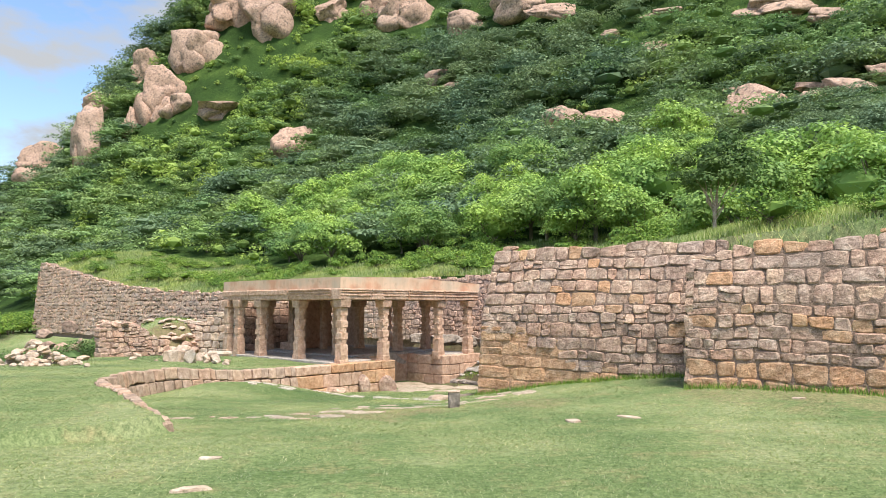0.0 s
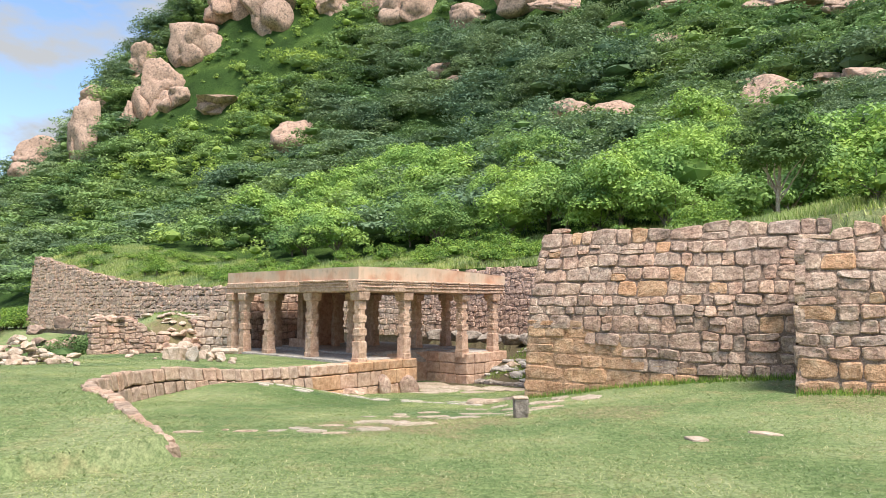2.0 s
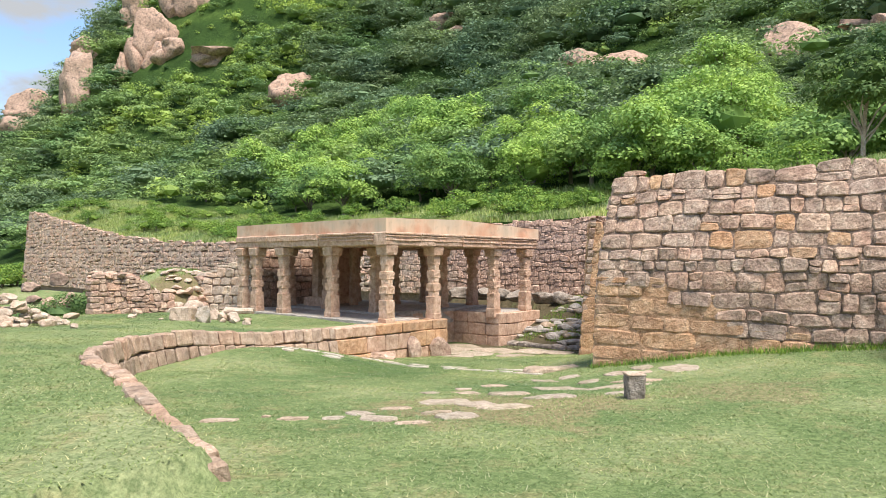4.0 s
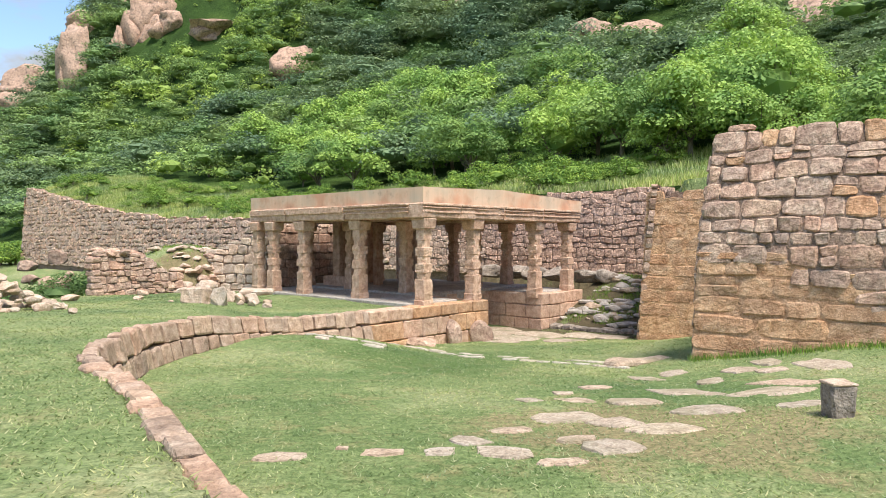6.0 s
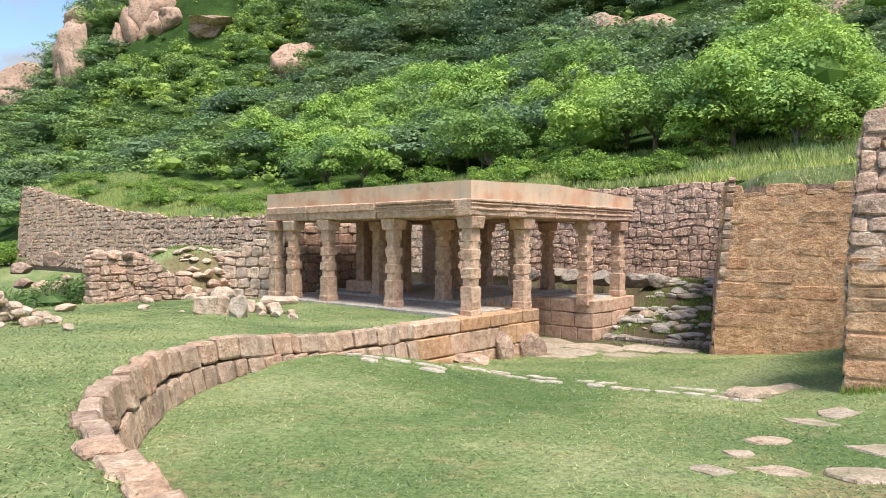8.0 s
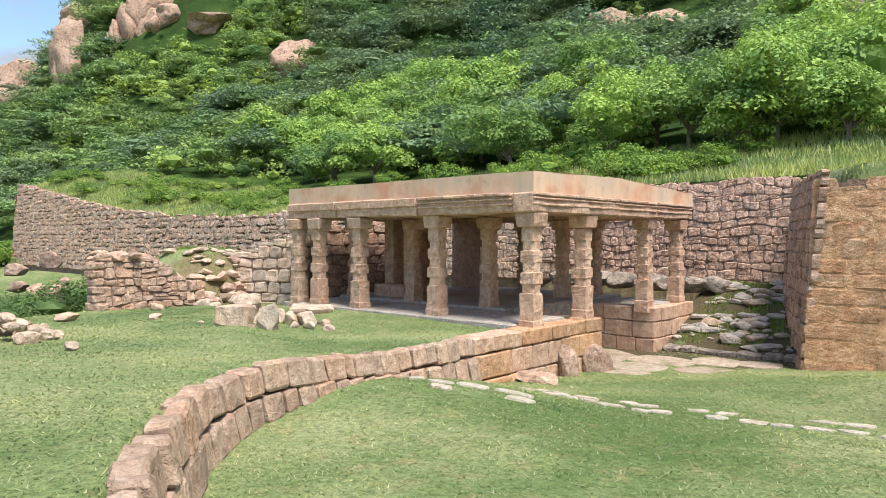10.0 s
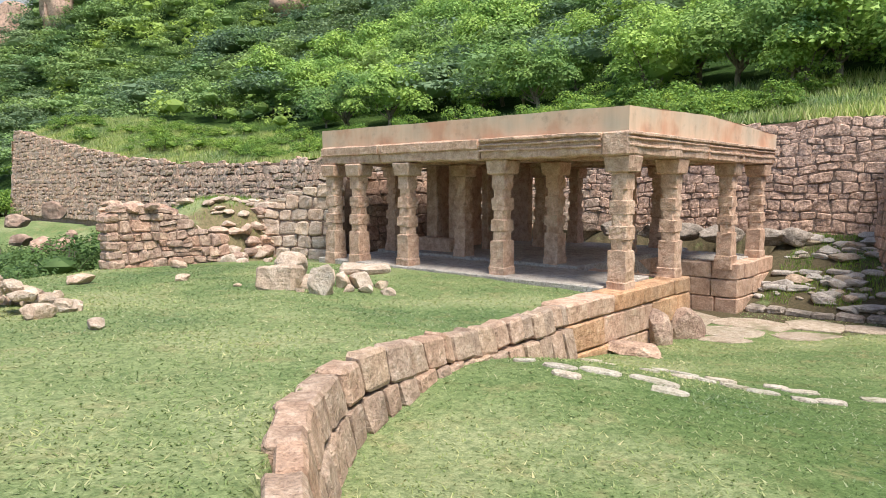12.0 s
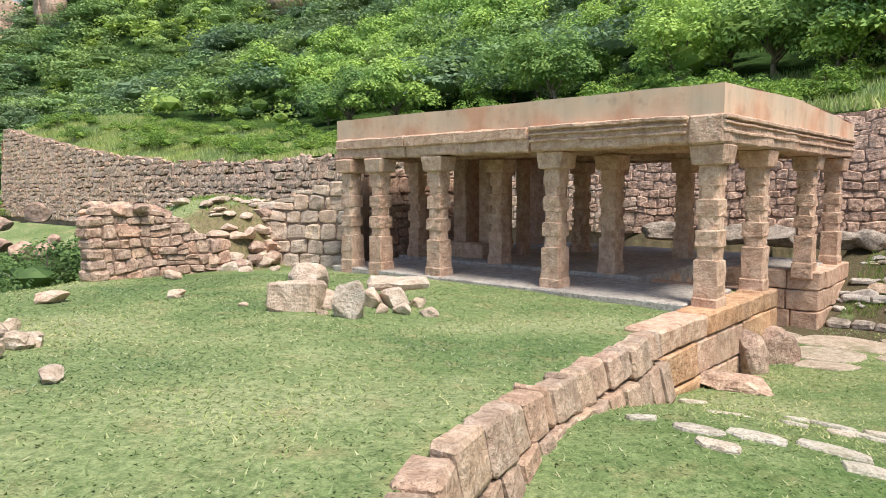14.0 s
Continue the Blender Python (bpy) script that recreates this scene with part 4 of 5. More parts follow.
    bm.faces.new(ringB)
    bmesh.ops.recalc_face_normals(bm, faces=bm.faces)
    for _ in range(4):
        longs = [e for e in bm.edges if e.calc_length() > 0.5]
        bmesh.ops.subdivide_edges(bm, edges=longs, cuts=1, use_grid_fill=True)
    for v in bm.verts:
        v.co += noise.noise_vector(v.co * 1.1) * 0.02
    part("roof", bm, MAT_PLASTER, pav, "faded pink lime plaster roof edge")
    # shrine walls in the far corner
    for k, (x0, x1, y0, y1) in enumerate(((-7.6, -7.2, 2.45, 2.7), (-6.85, -6.5, 2.52, 2.72), (-7.6, -7.35, 2.72, 4.6), (-8.3, -6.9, 6.4, 6.62), (-6.4, -6.18, 3.4, 3.75))):
        block("shrine_slab", (x0, y0, FL + 0.05), (x1, y1, 2.2), MAT_PILLAR, 60 + k, 0.02, 0.03, 0.3)
    block("shrine_sill", (-7.7, 2.1, FL), (-6.4, 2.49, FL + 0.42), MAT_PILLAR, 71, 0.02, 0.03, 0.3)
    return pav


pavilion = build_pavilion()


# ---- foliage ----
GOLD = (1 + 5 ** 0.5) / 2
ICO = np.array([(-1, GOLD, 0), (1, GOLD, 0), (-1, -GOLD, 0), (1, -GOLD, 0), (0, -1, GOLD), (0, 1, GOLD), (0, -1, -GOLD), (0, 1, -GOLD), (GOLD, 0, -1), (GOLD, 0, 1), (-GOLD, 0, -1), (-GOLD, 0, 1)]) / math.hypot(1, GOLD)
ICO_FACES = [f for f in itertools.combinations(range(12), 3) if all(np.linalg.norm(ICO[a] - ICO[b]) < 1.1 for a, b in itertools.combinations(f, 2))]


def leaf_cloud(rng, clumps, leaf, density, flat=1.0, spread=0.38, core=0.6):
    """Leaf triangles on ellipsoidal clumps (x, y, z, rx, ry, rz) round an added light-blocking core. Returns points (n,
    3, 3).
    """
    out = []
    for cx, cy, cz, rx, ry, rz in clumps:
        n = max(12, int(density * (rx * ry + rx * rz + ry * rz)))
        d = rng.normal(size=(n, 3))
        d /= np.linalg.norm(d, axis=1)[:, None]
        d[:, 2] = np.where(d[:, 2] < -0.12, -d[:, 2], d[:, 2])
        r = rng.uniform(0.66, 1.1, n)[:, None]
        c = d * r * (rx, ry, rz) + (cx, cy, cz)
        nrm = d / np.array((rx, ry, rz)) * rz + rng.normal(scale=spread, size=(n, 3))
        nrm[:, 2] += 0.35 * flat
        nrm /= np.linalg.norm(nrm, axis=1)[:, None]
        t = np.cross(nrm, rng.normal(size=(n, 3)))
        t /= np.linalg.norm(t, axis=1)[:, None]
        b = np.cross(nrm, t)
        s = leaf * rng.uniform(0.6, 1.4, n)[:, None]
        out.append(np.stack([c - t * s * 0.6 - b * s * 0.3, c + t * s * 0.6 - b * s * 0.3, c + b * s * 0.8], 1))
    # an opaque hub added inside the crown to block light and darken its gaps
    c = np.array(clumps)
    lo, hi = (c[:, :3] - c[:, 3:]).min(0), (c[:, :3] + c[:, 3:]).max(0)
    hub = ICO * rng.uniform(0.8, 1.05, (12, 1)) * (hi - lo) / 2 * core + (lo * 0.55 + hi * 0.45)
    out.append(hub[np.array(ICO_FACES)])
    return np.concatenate(out)


def crown_clumps(rng, w, h, base, n, umbrella=False):
    cl = []
    for _ in range(n):
        a, r = rng.uniform(0, 2 * math.pi), math.sqrt(rng.uniform(0, 1))
        rr = w * 0.5 * r
        if umbrella:
            z = base + h * (0.62 + 0.34 * (1 - r * r) + rng.uniform(-0.22, 0.06))
            s = w * rng.uniform(0.18, 0.30)
            cl.append((rr * math.cos(a), rr * math.sin(a), z, s, s * rng.uniform(0.8, 1.2), s * rng.uniform(0.26, 0.40)))
        else:
            z = base + h * (0.2 + rng.uniform(0, 0.72) * (1 - 0.55 * r * r))
            s = w * rng.uniform(0.14, 0.25)
            cl.append((rr * math.cos(a), rr * math.sin(a), z, s, s * rng.uniform(0.8, 1.2), s * rng.uniform(0.6, 0.95)))
    return cl


def build_hill_woods():
    """The scrub on the hillside, too much of it to count."""
    rng = np.random.default_rng(7)
    kinds = []
    for kind in range(3):
        protos = []
        for k in range(6):
            umb = kind < 2 and k % 4 != 3
            w, h = ((8.5, 4.8), (7.0, 5.0), (5.0, 4.2))[kind]
            protos.append(leaf_cloud(rng, crown_clumps(rng, w, h, 0.0, (12, 11, 10)[kind], umb), (0.31, 0.31, 0.28)[kind], 8.6, spread=0.3, core=0.4))
        kinds.append(protos)
    tris = ([], [], [], [], [])
    pts = []
    while len(pts) < 1800:
        d = 56 + 270 * rng.uniform(0, 1) ** 0.75
        x_, y_ = rng.uniform(-0.74, 0.74) * d, d
        q = 0.68 * x_ + 0.733 * y_ - BACK_Q
        if q < 12 or any(((x_ - bx) ** 2 + (y_ - by) ** 2) < br * br for bx, by, br in CLEAR):
            continue
        if float(hill_height(x_, y_)) > 0.50 * d:
            continue
        pts.append((x_, y_))
    small = set()
    while len(small) < 760:
        bx, by, br = CLEAR[rng.integers(len(CLEAR))]
        a, r = rng.uniform(0, 2 * math.pi), br * rng.uniform(0.3, 1.7)
        x_, y_ = bx + r * math.cos(a), by + r * math.sin(a)
        if not any(((x_ - rx) ** 2 + (y_ - ry) ** 2) < (0.9 * rw) ** 2 for rx, ry, rw, _ in ROCKS):
            small.add(len(pts))
            pts.append((x_, y_))
    # thicker growth on the steep shoulder and low on the slope
    for count, (x0, x1), (y0, y1), least in ((230, (-105, -15), (175, 235), 12), (150, (10, 72), (64, 118), 30), (120, (12, 44), (46, 60), 20)):
        more = 0
        while more < count:
            x_, y_ = rng.uniform(x0, x1), rng.uniform(y0, y1)
            q = 0.68 * x_ + 0.733 * y_ - BACK_Q
            if q > least and not any(((x_ - bx) ** 2 + (y_ - by) ** 2) < br * br for bx, by, br in CLEAR):
                pts.append((x_, y_))
                more += 1
    pts = np.array(pts)
    zs = surface_height(pts[:, 0], pts[:, 1])
    for k, ((x_, y_), z) in enumerate(zip(pts, zs)):
        field = math.sin(x_ * 0.045 + 1.1) + math.sin(y_ * 0.05 - x_ * 0.02) + rng.normal(scale=0.9)
        kind = 0 if field > 0.5 else 1 if field > -1.1 else 2
        pr = kinds[kind][rng.integers(6)]
        s = rng.uniform(0.6, 1.4) * (0.5 + 0.5 * y_ / 150)
        s *= rng.uniform(0.28, 0.5) if k in small else 0.55 if y_ < 62 and x_ > 8 else 1.0
        a = rng.uniform(0, 2 * math.pi)
        rot = np.array([[math.cos(a), -math.sin(a), 0], [math.sin(a), math.cos(a), 0], [0, 0, 1]]) * s
        tone = (0, 2, 4)[kind] + (rng.uniform() < 0.5 and kind < 2)
        tris[tone].append(pr @ rot.T + (x_, y_, z - 0.4))
    labels = ("dark blue-green flat-topped thorn trees on the hillside", "grey-green flat-topped thorn trees on the hillside", "deep green scrub on the rocky hillside", "fresh green scrub on the rocky hillside", "bright yellow-green bushes on the hillside")
    for group, mat, label in zip(tris, MAT_SCRUB, labels):
        v = np.concatenate(group).reshape(-1, 3)
        tagged(big_mesh("hillside_scrub", v, np.arange(len(v)), 3, mat), label, "scrub", kind="stuff")


def tree_thing(name, rng, w, h, base, clumps, leaf, density, label, mat=MAT_LEAF, stems=3, category="tree", bark=MAT_BARK):
    """A tree of tapered stems with limbs and a crown of leaves, standing at the origin."""
    root = new(name)
    tagged(root, label, category)
    bm = bmesh.new()
    cl = crown_clumps(rng, w, h - base, base, clumps)

    def limb(p0, p1, r0, r1, sides=6, segs=4):
        prev = None
        bend = Vector(rng.normal(size=3)) * (p1 - p0).length * 0.08
        for i in range(segs + 1):
            t = i / segs
            c = p0.lerp(p1, t) + bend * math.sin(math.pi * t)
            r = r0 + (r1 - r0) * t
            ring = [bm.verts.new(c + Vector((r * math.cos(2 * math.pi * k / sides), r * math.sin(2 * math.pi * k / sides), 0))) for k in range(sides)]
            if prev:
                for k in range(sides):
                    bm.faces.new((prev[k], prev[(k + 1) % sides], ring[(k + 1) % sides], ring[k]))
            prev = ring
    r = max(0.03, w * 0.022)
    fork = Vector((0, 0, max(base, h * 0.25)))
    limb(Vector((0, 0, -0.2)), fork, r * 1.5, r)
    for c in cl[: min(len(cl), 4 + stems * 2)]:
        limb(fork * rng.uniform(0.6, 1.0), Vector(c[:3]), r * 0.7, r * 0.15, 5, 3)
    part("trunk", bm, bark, root, smooth=True)
    v = leaf_cloud(rng, cl, leaf, density, core=0.4).reshape(-1, 3)
    big_mesh("crown", v, np.arange(len(v)), 3, mat, root)
    return root


# bare rock on the hillside: x, y, half width, half height
ROCKS = [(-65.6, 216.2, 8.0, 6.0), (-54.3, 211.3, 9.3, 7.7), (-76.1, 210.9, 9.4, 7.4), (-97.5, 222.4, 5.8, 5.4), (-83.9, 201.0, 7.4, 7.0), (-75.7, 195.3, 4.4, 3.2), (-63.0, 190.6, 7.2, 2.7),
         (-113.3, 224.3, 5.1, 3.8), (-107.1, 207.8, 5.3, 9.0), (-91.5, 199.8, 2.8, 4.1), (-135.1, 231.5, 10.1, 5.4), (-38.4, 168.3, 5.8, 3.8), (-13.8, 206.3, 7.7, 5.9), (-7.5, 203.0, 6.9, 4.7),
         (-22.2, 211.4, 4.7, 3.4), (5.8, 189.4, 6.4, 3.7), (21.8, 176.4, 9.5, 3.5), (29.2, 164.0, 8.2, 2.4)]
ROCKS += [(-1.2, 165.2, 3.4, 2.3), (2.1, 155.2, 2.7, 1.1), (-20.9, 146.3, 1.2, 1.1), (34.6, 136.6, 2.1, 1.1), (38.2, 119.2, 2.6, 1.1), (19.4, 110.4, 3.0, 3.0), (24.9, 102.5, 4.1, 1.4), (37.8, 80.7, 4.0, 2.2),
          (39.3, 91.0, 1.2, 0.7), (42.7, 78.9, 1.8, 0.8), (43.4, 72.0, 3.3, 1.7), (47.8, 73.4, 1.6, 1.0), (56.3, 106.5, 5.1, 1.5), (56.2, 114.3, 4.5, 1.6), (56.5, 97.5, 2.9, 1.2), (-35.5, 211.3, 5.7, 4.2), (44.6, 133.4, 3.7, 0.7)]


def is_slab(r):
    return r[1] < 165 and r[0] > 5


# no growth where bare rock shows, nor just below it
CLEAR = [(x * (1 - o / y), y - o, w * k + 0.5) for x, y, w, h in ROCKS for o, k in (((0.0, 1.2), (0.035 * y, 1.2), (0.075 * y, 1.1), (0.12 * y, 0.9), (0.17 * y, 0.6)) if y < 95 else ((0.0, 1.1), (0.035 * y, 1.0), (0.075 * y, 0.7)) if y < 125 else ((0.0, 0.95), (0.03 * y, 0.8), (0.055 * y, 0.6)))]


def build_trees():
    rng = np.random.default_rng(21)
    protos = [tree_thing("tree", rng, 4.0, 3.6, 0.1, 28, 0.12, 140, "bushy bright green tree above the fort wall"),
              tree_thing("tree", rng, 4.6, 4.4, 0.1, 34, 0.125, 118, "broad leafy green tree above the fort wall", MAT_FRESH),
              tree_thing("tree", rng, 3.2, 3.0, 0.0, 24, 0.11, 150, "low dense green tree above the fort wall", MAT_FRESH),
              tree_thing("tree", rng, 4.4, 4.0, 0.3, 30, 0.125, 118, "dark green leafy tree above the fort wall", MAT_DEEP)]
    # (x, y, scale) along the top of the long wall and the slope behind it
    spots = [(-25.8, 94.5, 1.8), (9.4, 42.4, 1.2), (-13.4, 78.0, 1.5)]
    for k in range(66):
        s = rng.uniform(-42, 64)
        q = 8.5 + 13.0 * rng.uniform(0, 1) + 0.10 * max(s, 0)
        if s < -2:
            q = rng.uniform(6.0, 18.0)
        p = V * (BACK_Q + q) + U * (LONG_S0 + s)
        spots.append((p.x, p.y, rng.uniform(0.7, 1.35)))
    for k in range(30):
        p = V * (BACK_Q + rng.uniform(5.0, 16.0)) + U * (LONG_S0 + rng.uniform(-48, -6))
        spots.append((p.x, p.y, rng.uniform(0.7, 1.2)))
    # rounder, larger crowns farther up
    for k in range(44):
        p = V * (BACK_Q + rng.uniform(22, 46)) + U * (LONG_S0 + rng.uniform(0, 66))
        spots.append((p.x, p.y, rng.uniform(1.1, 1.8)))
    # the slope above the gate wall
    for k in range(26):
        x = rng.uniform(18, 44)
        spots.append((x, 60 - 0.5 * (x - 18) + rng.uniform(-12, 2), rng.uniform(0.65, 1.05)))
    # bare slabs stay open to view
    slabs = [r for r in ROCKS if r[1] < 125]
    spots = [q for q in spots if not any(abs(q[0] / q[1] - rx / ry) < 1.05 * rw / ry and 0.5 * ry < q[1] < ry + 2 for rx, ry, rw, _ in slabs)]
    for k, (x, y, s) in enumerate(spots):
        m = Matrix.Translation((x, y, float(surface_height(x, y)) - 0.1)) @ Matrix.Rotation(rng.uniform(0, 6.28), 4, "Z") @ Matrix.Scale(s, 4)
        if k < 4:
            protos[k].matrix_world = m
            tagged(protos[k], group="trees above the fort wall")
        else:
            t = copy_thing(protos[k % 4], Matrix.Identity(4))
            t.matrix_world = m


def outcrop_mesh(rng, size, seed):
    """A weathered outcrop: two or three rounded masses run together, cracked and streaked."""
    bm = bmesh.new()
    for lump in range(3 if size[0] > 2.0 else 2):
        geom = bmesh.ops.create_icosphere(bm, subdivisions=4 if lump == 0 else 3, radius=1.0)["verts"]
        k = 1.0 if lump == 0 else rng.uniform(0.5, 0.7)
        at = Vector((0, 0, 0)) if lump == 0 else Vector((rng.uniform(-0.65, 0.65), rng.uniform(-0.5, 0.1), rng.uniform(-0.75, -0.25)))
        planes = [(Vector((rng.gauss(0, 1), rng.gauss(0, 1), rng.gauss(0, 0.6))).normalized(), rng.uniform(0.45, 0.78)) for _ in range(9)]
        off = Vector((seed * 2.3 + lump * 7, seed * 1.1, seed * 0.7))
        for v in geom:
            p = v.co.copy()
            for d, h in planes:
                over = p.dot(d) - h
                if over > 0:
                    p -= d * over * 0.9
            crack = max(0.0, 0.10 - abs(noise.noise(Vector((p.x * 1.5, p.y * 1.5, p.z * 0.8)) + off))) * 1.6
            p *= 1 + 0.20 * noise.noise(p * 1.3 + off) + 0.10 * noise.noise(p * 3.4 + off) + 0.05 * noise.noise(p * 8.0 + off) - crack
            p = p * k + at
            v.co = Vector((p.x * size[0], p.y * size[1], p.z * size[2]))
    return bm


def build_rocks():
    rng = random.Random(3)
    for k, (x, y, w, h) in enumerate(ROCKS):
        slab = is_slab(ROCKS[k])
        size = (w * 1.3, h * 2.2, h * 0.9) if slab else (w * 1.15, max(w, h) * 1.1, h * 1.4)
        bm = outcrop_mesh(rng, size, k)
        me = bpy.data.meshes.new("boulder")
        bm.to_mesh(me)
        bm.free()
        me.materials.append(MAT_BOULDER)
        me.polygons.foreach_set("use_smooth", [True] * len(me.polygons))
        ob = new("boulder", me)
        z = float(surface_height(x, y))
        lift = 0.8 if slab else 0.0
        ob.matrix_world = Matrix.Translation((x, y, z + lift)) @ Matrix.Rotation(radians(rng.uniform(-25, 25)), 4, "Z") @ Matrix.Rotation(radians(30 if slab else 8), 4, "X")
        tagged(ob, "pale sloping granite slab on the green hillside" if slab else "bare pinkish granite outcrop on the green hillside", "boulder", "boulders on the hillside")


build_rocks()
build_hill_woods()
build_trees()


# ---- the ruined wall beside the pavilion ----
def straight_masonry(name, a, b, foot, top, label, seed, heights, widths, mat, thickness=0.7, lean=0.1, wave=0.1):
    """A rubble wall from a to b, its face to the right of that run."""
    a, b = Vector((*a, 0)), Vector((*b, 0))
    t = (b - a).normalized()
    n = Vector((t.y, -t.x, 0))
    L = (b - a).length
    line = [tuple((a + t * L * k / 6 - n * 0.05).xy) for k in range(7)]
    core = thick_wall(name, line, lambda x, y: foot - 0.1, lambda x, y: top((Vector((x, y, 0)) - a).dot(t)) - 0.1, thickness, label, batter=lambda h: lean * h + 0.03)

    def place(s, z):
        p = a + t * s - n * lean * (z - foot)
        return Vector((p.x, p.y, z)), n
    build_masonry(core, place, 0.0, L, lambda s: foot - 0.15, top, heights, widths, mat, seed, wave=wave, proud=0.06)
    return core


def ruin_top(s):
    return float(np.interp(s, (0, 0.4, 1.6, 2.0, 2.5, 3.2), (1.02, 1.2, 1.08, 0.78, 0.52, 0.2))) + 0.05 * math.sin(s * 7)


straight_masonry("wall_ruin_corner", (-14.5, 29.6), (-12.6, 32.18), -0.45, ruin_top, "collapsed stepped wall of rough pinkish rubble", 51, (0.16, 0.28), (0.18, 0.42), MAT_WALL, thickness=0.25)
bm_mound = boulder_mesh(random.Random(5), (1.3, 0.55, 0.85), 5, 4, 0.25, 0.15, 0)
mound_mesh = bpy.data.meshes.new("earth_mound")
bm_mound.to_mesh(mound_mesh)
bm_mound.free()
mound_mesh.materials.append(MAT_GROUND)
earth_mound = new("earth_mound", mound_mesh)
earth_mound.matrix_world = Matrix.Translation((-14.4, 31.6, 0.2)) @ Matrix.Rotation(radians(54), 4, "Z")
tagged(earth_mound, "grassy earth mound held by the ruined wall", "mound")

straight_masonry("wall_ruin_end", (-12.6, 33.9), (-9.75, 32.55), -0.35, lambda s: 1.0 + 0.28 * s + 0.07 * math.sin(s * 6), "broken end wall of squared pale granite blocks", 53, (0.3, 0.42), (0.36, 0.6), MAT_LOOSE, thickness=0.3)
straight_masonry("wall_pavilion_side", (-9.35, 33.0), (-6.6, 36.4), -0.3, lambda s: 2.05 + 0.1 * math.sin(s * 3), "dark rubble wall closing the pavilion's side", 54, (0.22, 0.4), (0.3, 0.6), MAT_WALL)


# ---- loose stones ----
def loose_stone(name, x, y, size, seed, label, category, group="", mat=MAT_LOOSE, turn=0.0, tilt=0.0, z=None, sub=3, cuts=10, sink=0.25):
    rng = random.Random(seed)
    bm = boulder_mesh(rng, size, seed, sub, 0.6, 0.12, cuts)
    me = bpy.data.meshes.new(name)
    bm.to_mesh(me)
    bm.free()
    me.materials.append(mat)
    ob = new(name, me)
    base = gz(x, y) if z is None else z
    ob.matrix_world = Matrix.Translation((x, y, base + size[2] * (0.6 - sink))) @ Matrix.Rotation(radians(turn), 4, "Z") @ Matrix.Rotation(radians(tilt), 4, "X")
    return tagged(ob, label, category, group)


def hewn_block(name, x, y, size, seed, label, category, group="", mat=MAT_LOOSE, turn=0.0, tilt=0.0, z=None, amp=0.05):
    bm = bmesh.new()
    rough_box(bm, (-size[0] / 2, -size[1] / 2, 0), (size[0] / 2, size[1] / 2, size[2]), 0.14, amp, 0.05, seed, 2.6)
    me = bpy.data.meshes.new(name)
    bm.normal_update()
    bm.to_mesh(me)
    bm.free()
    me.materials.append(mat)
    ob = new(name, me)
    base = gz(x, y) if z is None else z
    ob.matrix_world = Matrix.Translation((x, y, base - 0.04)) @ Matrix.Rotation(radians(turn), 4, "Z") @ Matrix.Rotation(radians(tilt), 4, "X")
    return tagged(ob, label, category, group)


SHRINK = 0.84
PILE = "fallen stones before the pavilion"
hewn_block("fallen_block", -9.8, 25.35, (0.74, 0.36, 0.44), 1, "large squared granite block fallen on the lawn", "stone", PILE, turn=-14, tilt=-8)
loose_stone("fallen_stone", -9.75, 26.1, (0.36, 0.32, 0.38), 2, "rounded pale granite boulder in the stone pile", "stone", PILE, sink=0.0)
loose_stone("fallen_stone", -9.0, 24.85, (0.3, 0.22, 0.33), 3, "pointed wedge of pale granite on the grass", "stone", PILE, cuts=14, sink=0.05)
for k, (x, y, a, b, c) in enumerate(((-9.4, 25.55, 0.34, 0.25, 0.2), (-9.15, 26.2, 0.3, 0.26, 0.3), (-8.7, 26.0, 0.42, 0.24, 0.26), (-8.35, 26.1, 0.36, 0.28, 0.28), (-8.2, 25.5, 0.2, 0.16, 0.16), (-8.55, 25.4, 0.13, 0.12, 0.12), (-7.95, 26.4, 0.2, 0.16, 0.16),
                                     (-7.75, 25.6, 0.26, 0.16, 0.12), (-9.45, 24.95, 0.15, 0.1, 0.07), (-10.9, 25.9, 0.11, 0.08, 0.06), (-9.6, 26.7, 0.3, 0.25, 0.2))):
    loose_stone("fallen_stone", -9.2 + (x + 9.2) * SHRINK, 25.6 + (y - 25.6) * SHRINK, (a * SHRINK, b * SHRINK, c * SHRINK), 10 + k, "broken piece of pale granite in the stone pile", "stone", PILE, turn=k * 40)
hewn_block("fallen_slab", -8.45, 26.35, (0.9, 0.4, 0.16), 31, "flat granite slab lying over the stone pile", "stone", PILE, turn=10, tilt=4, z=gz(-8.45, 26.35) + 0.28)

# quoins that close the ruined wall's corner
rng_quoin = random.Random(19)
for k in range(7):
    z = -0.45 + 0.21 * k
    hewn_block("quoin_stone", -14.6 - 0.08 * (z + 0.45), 29.72 + 0.06 * (z + 0.45), (rng_quoin.uniform(0.3, 0.42), rng_quoin.uniform(0.44, 0.56), 0.225), 420 + k, "rough pinkish corner stone of the ruined wall", "stone", "corner stones of the ruined wall", MAT_WALL, turn=54 + rng_quoin.uniform(-9, 9), z=z)
rng_heap = random.Random(17)
for k in range(80):
    r, a = rng_heap.random() ** 0.6 * 1.5, rng_heap.uniform(0, 6.28)
    x, y = -13.3 + r * math.cos(a) * 0.95, 22.7 + r * math.sin(a) * 0.7
    s = rng_heap.uniform(0.10, 0.27)
    loose_stone("heap_stone", x, y, (s, s * rng_heap.uniform(0.6, 0.9), s * rng_heap.uniform(0.45, 0.75)), 60 + k, "small broken granite stone in a rubble heap", "stone", "rubble heap on the lawn",
                turn=k * 67, z=gz(x, y) + max(0, 0.7 * (1 - r / 1.2)), sub=2)
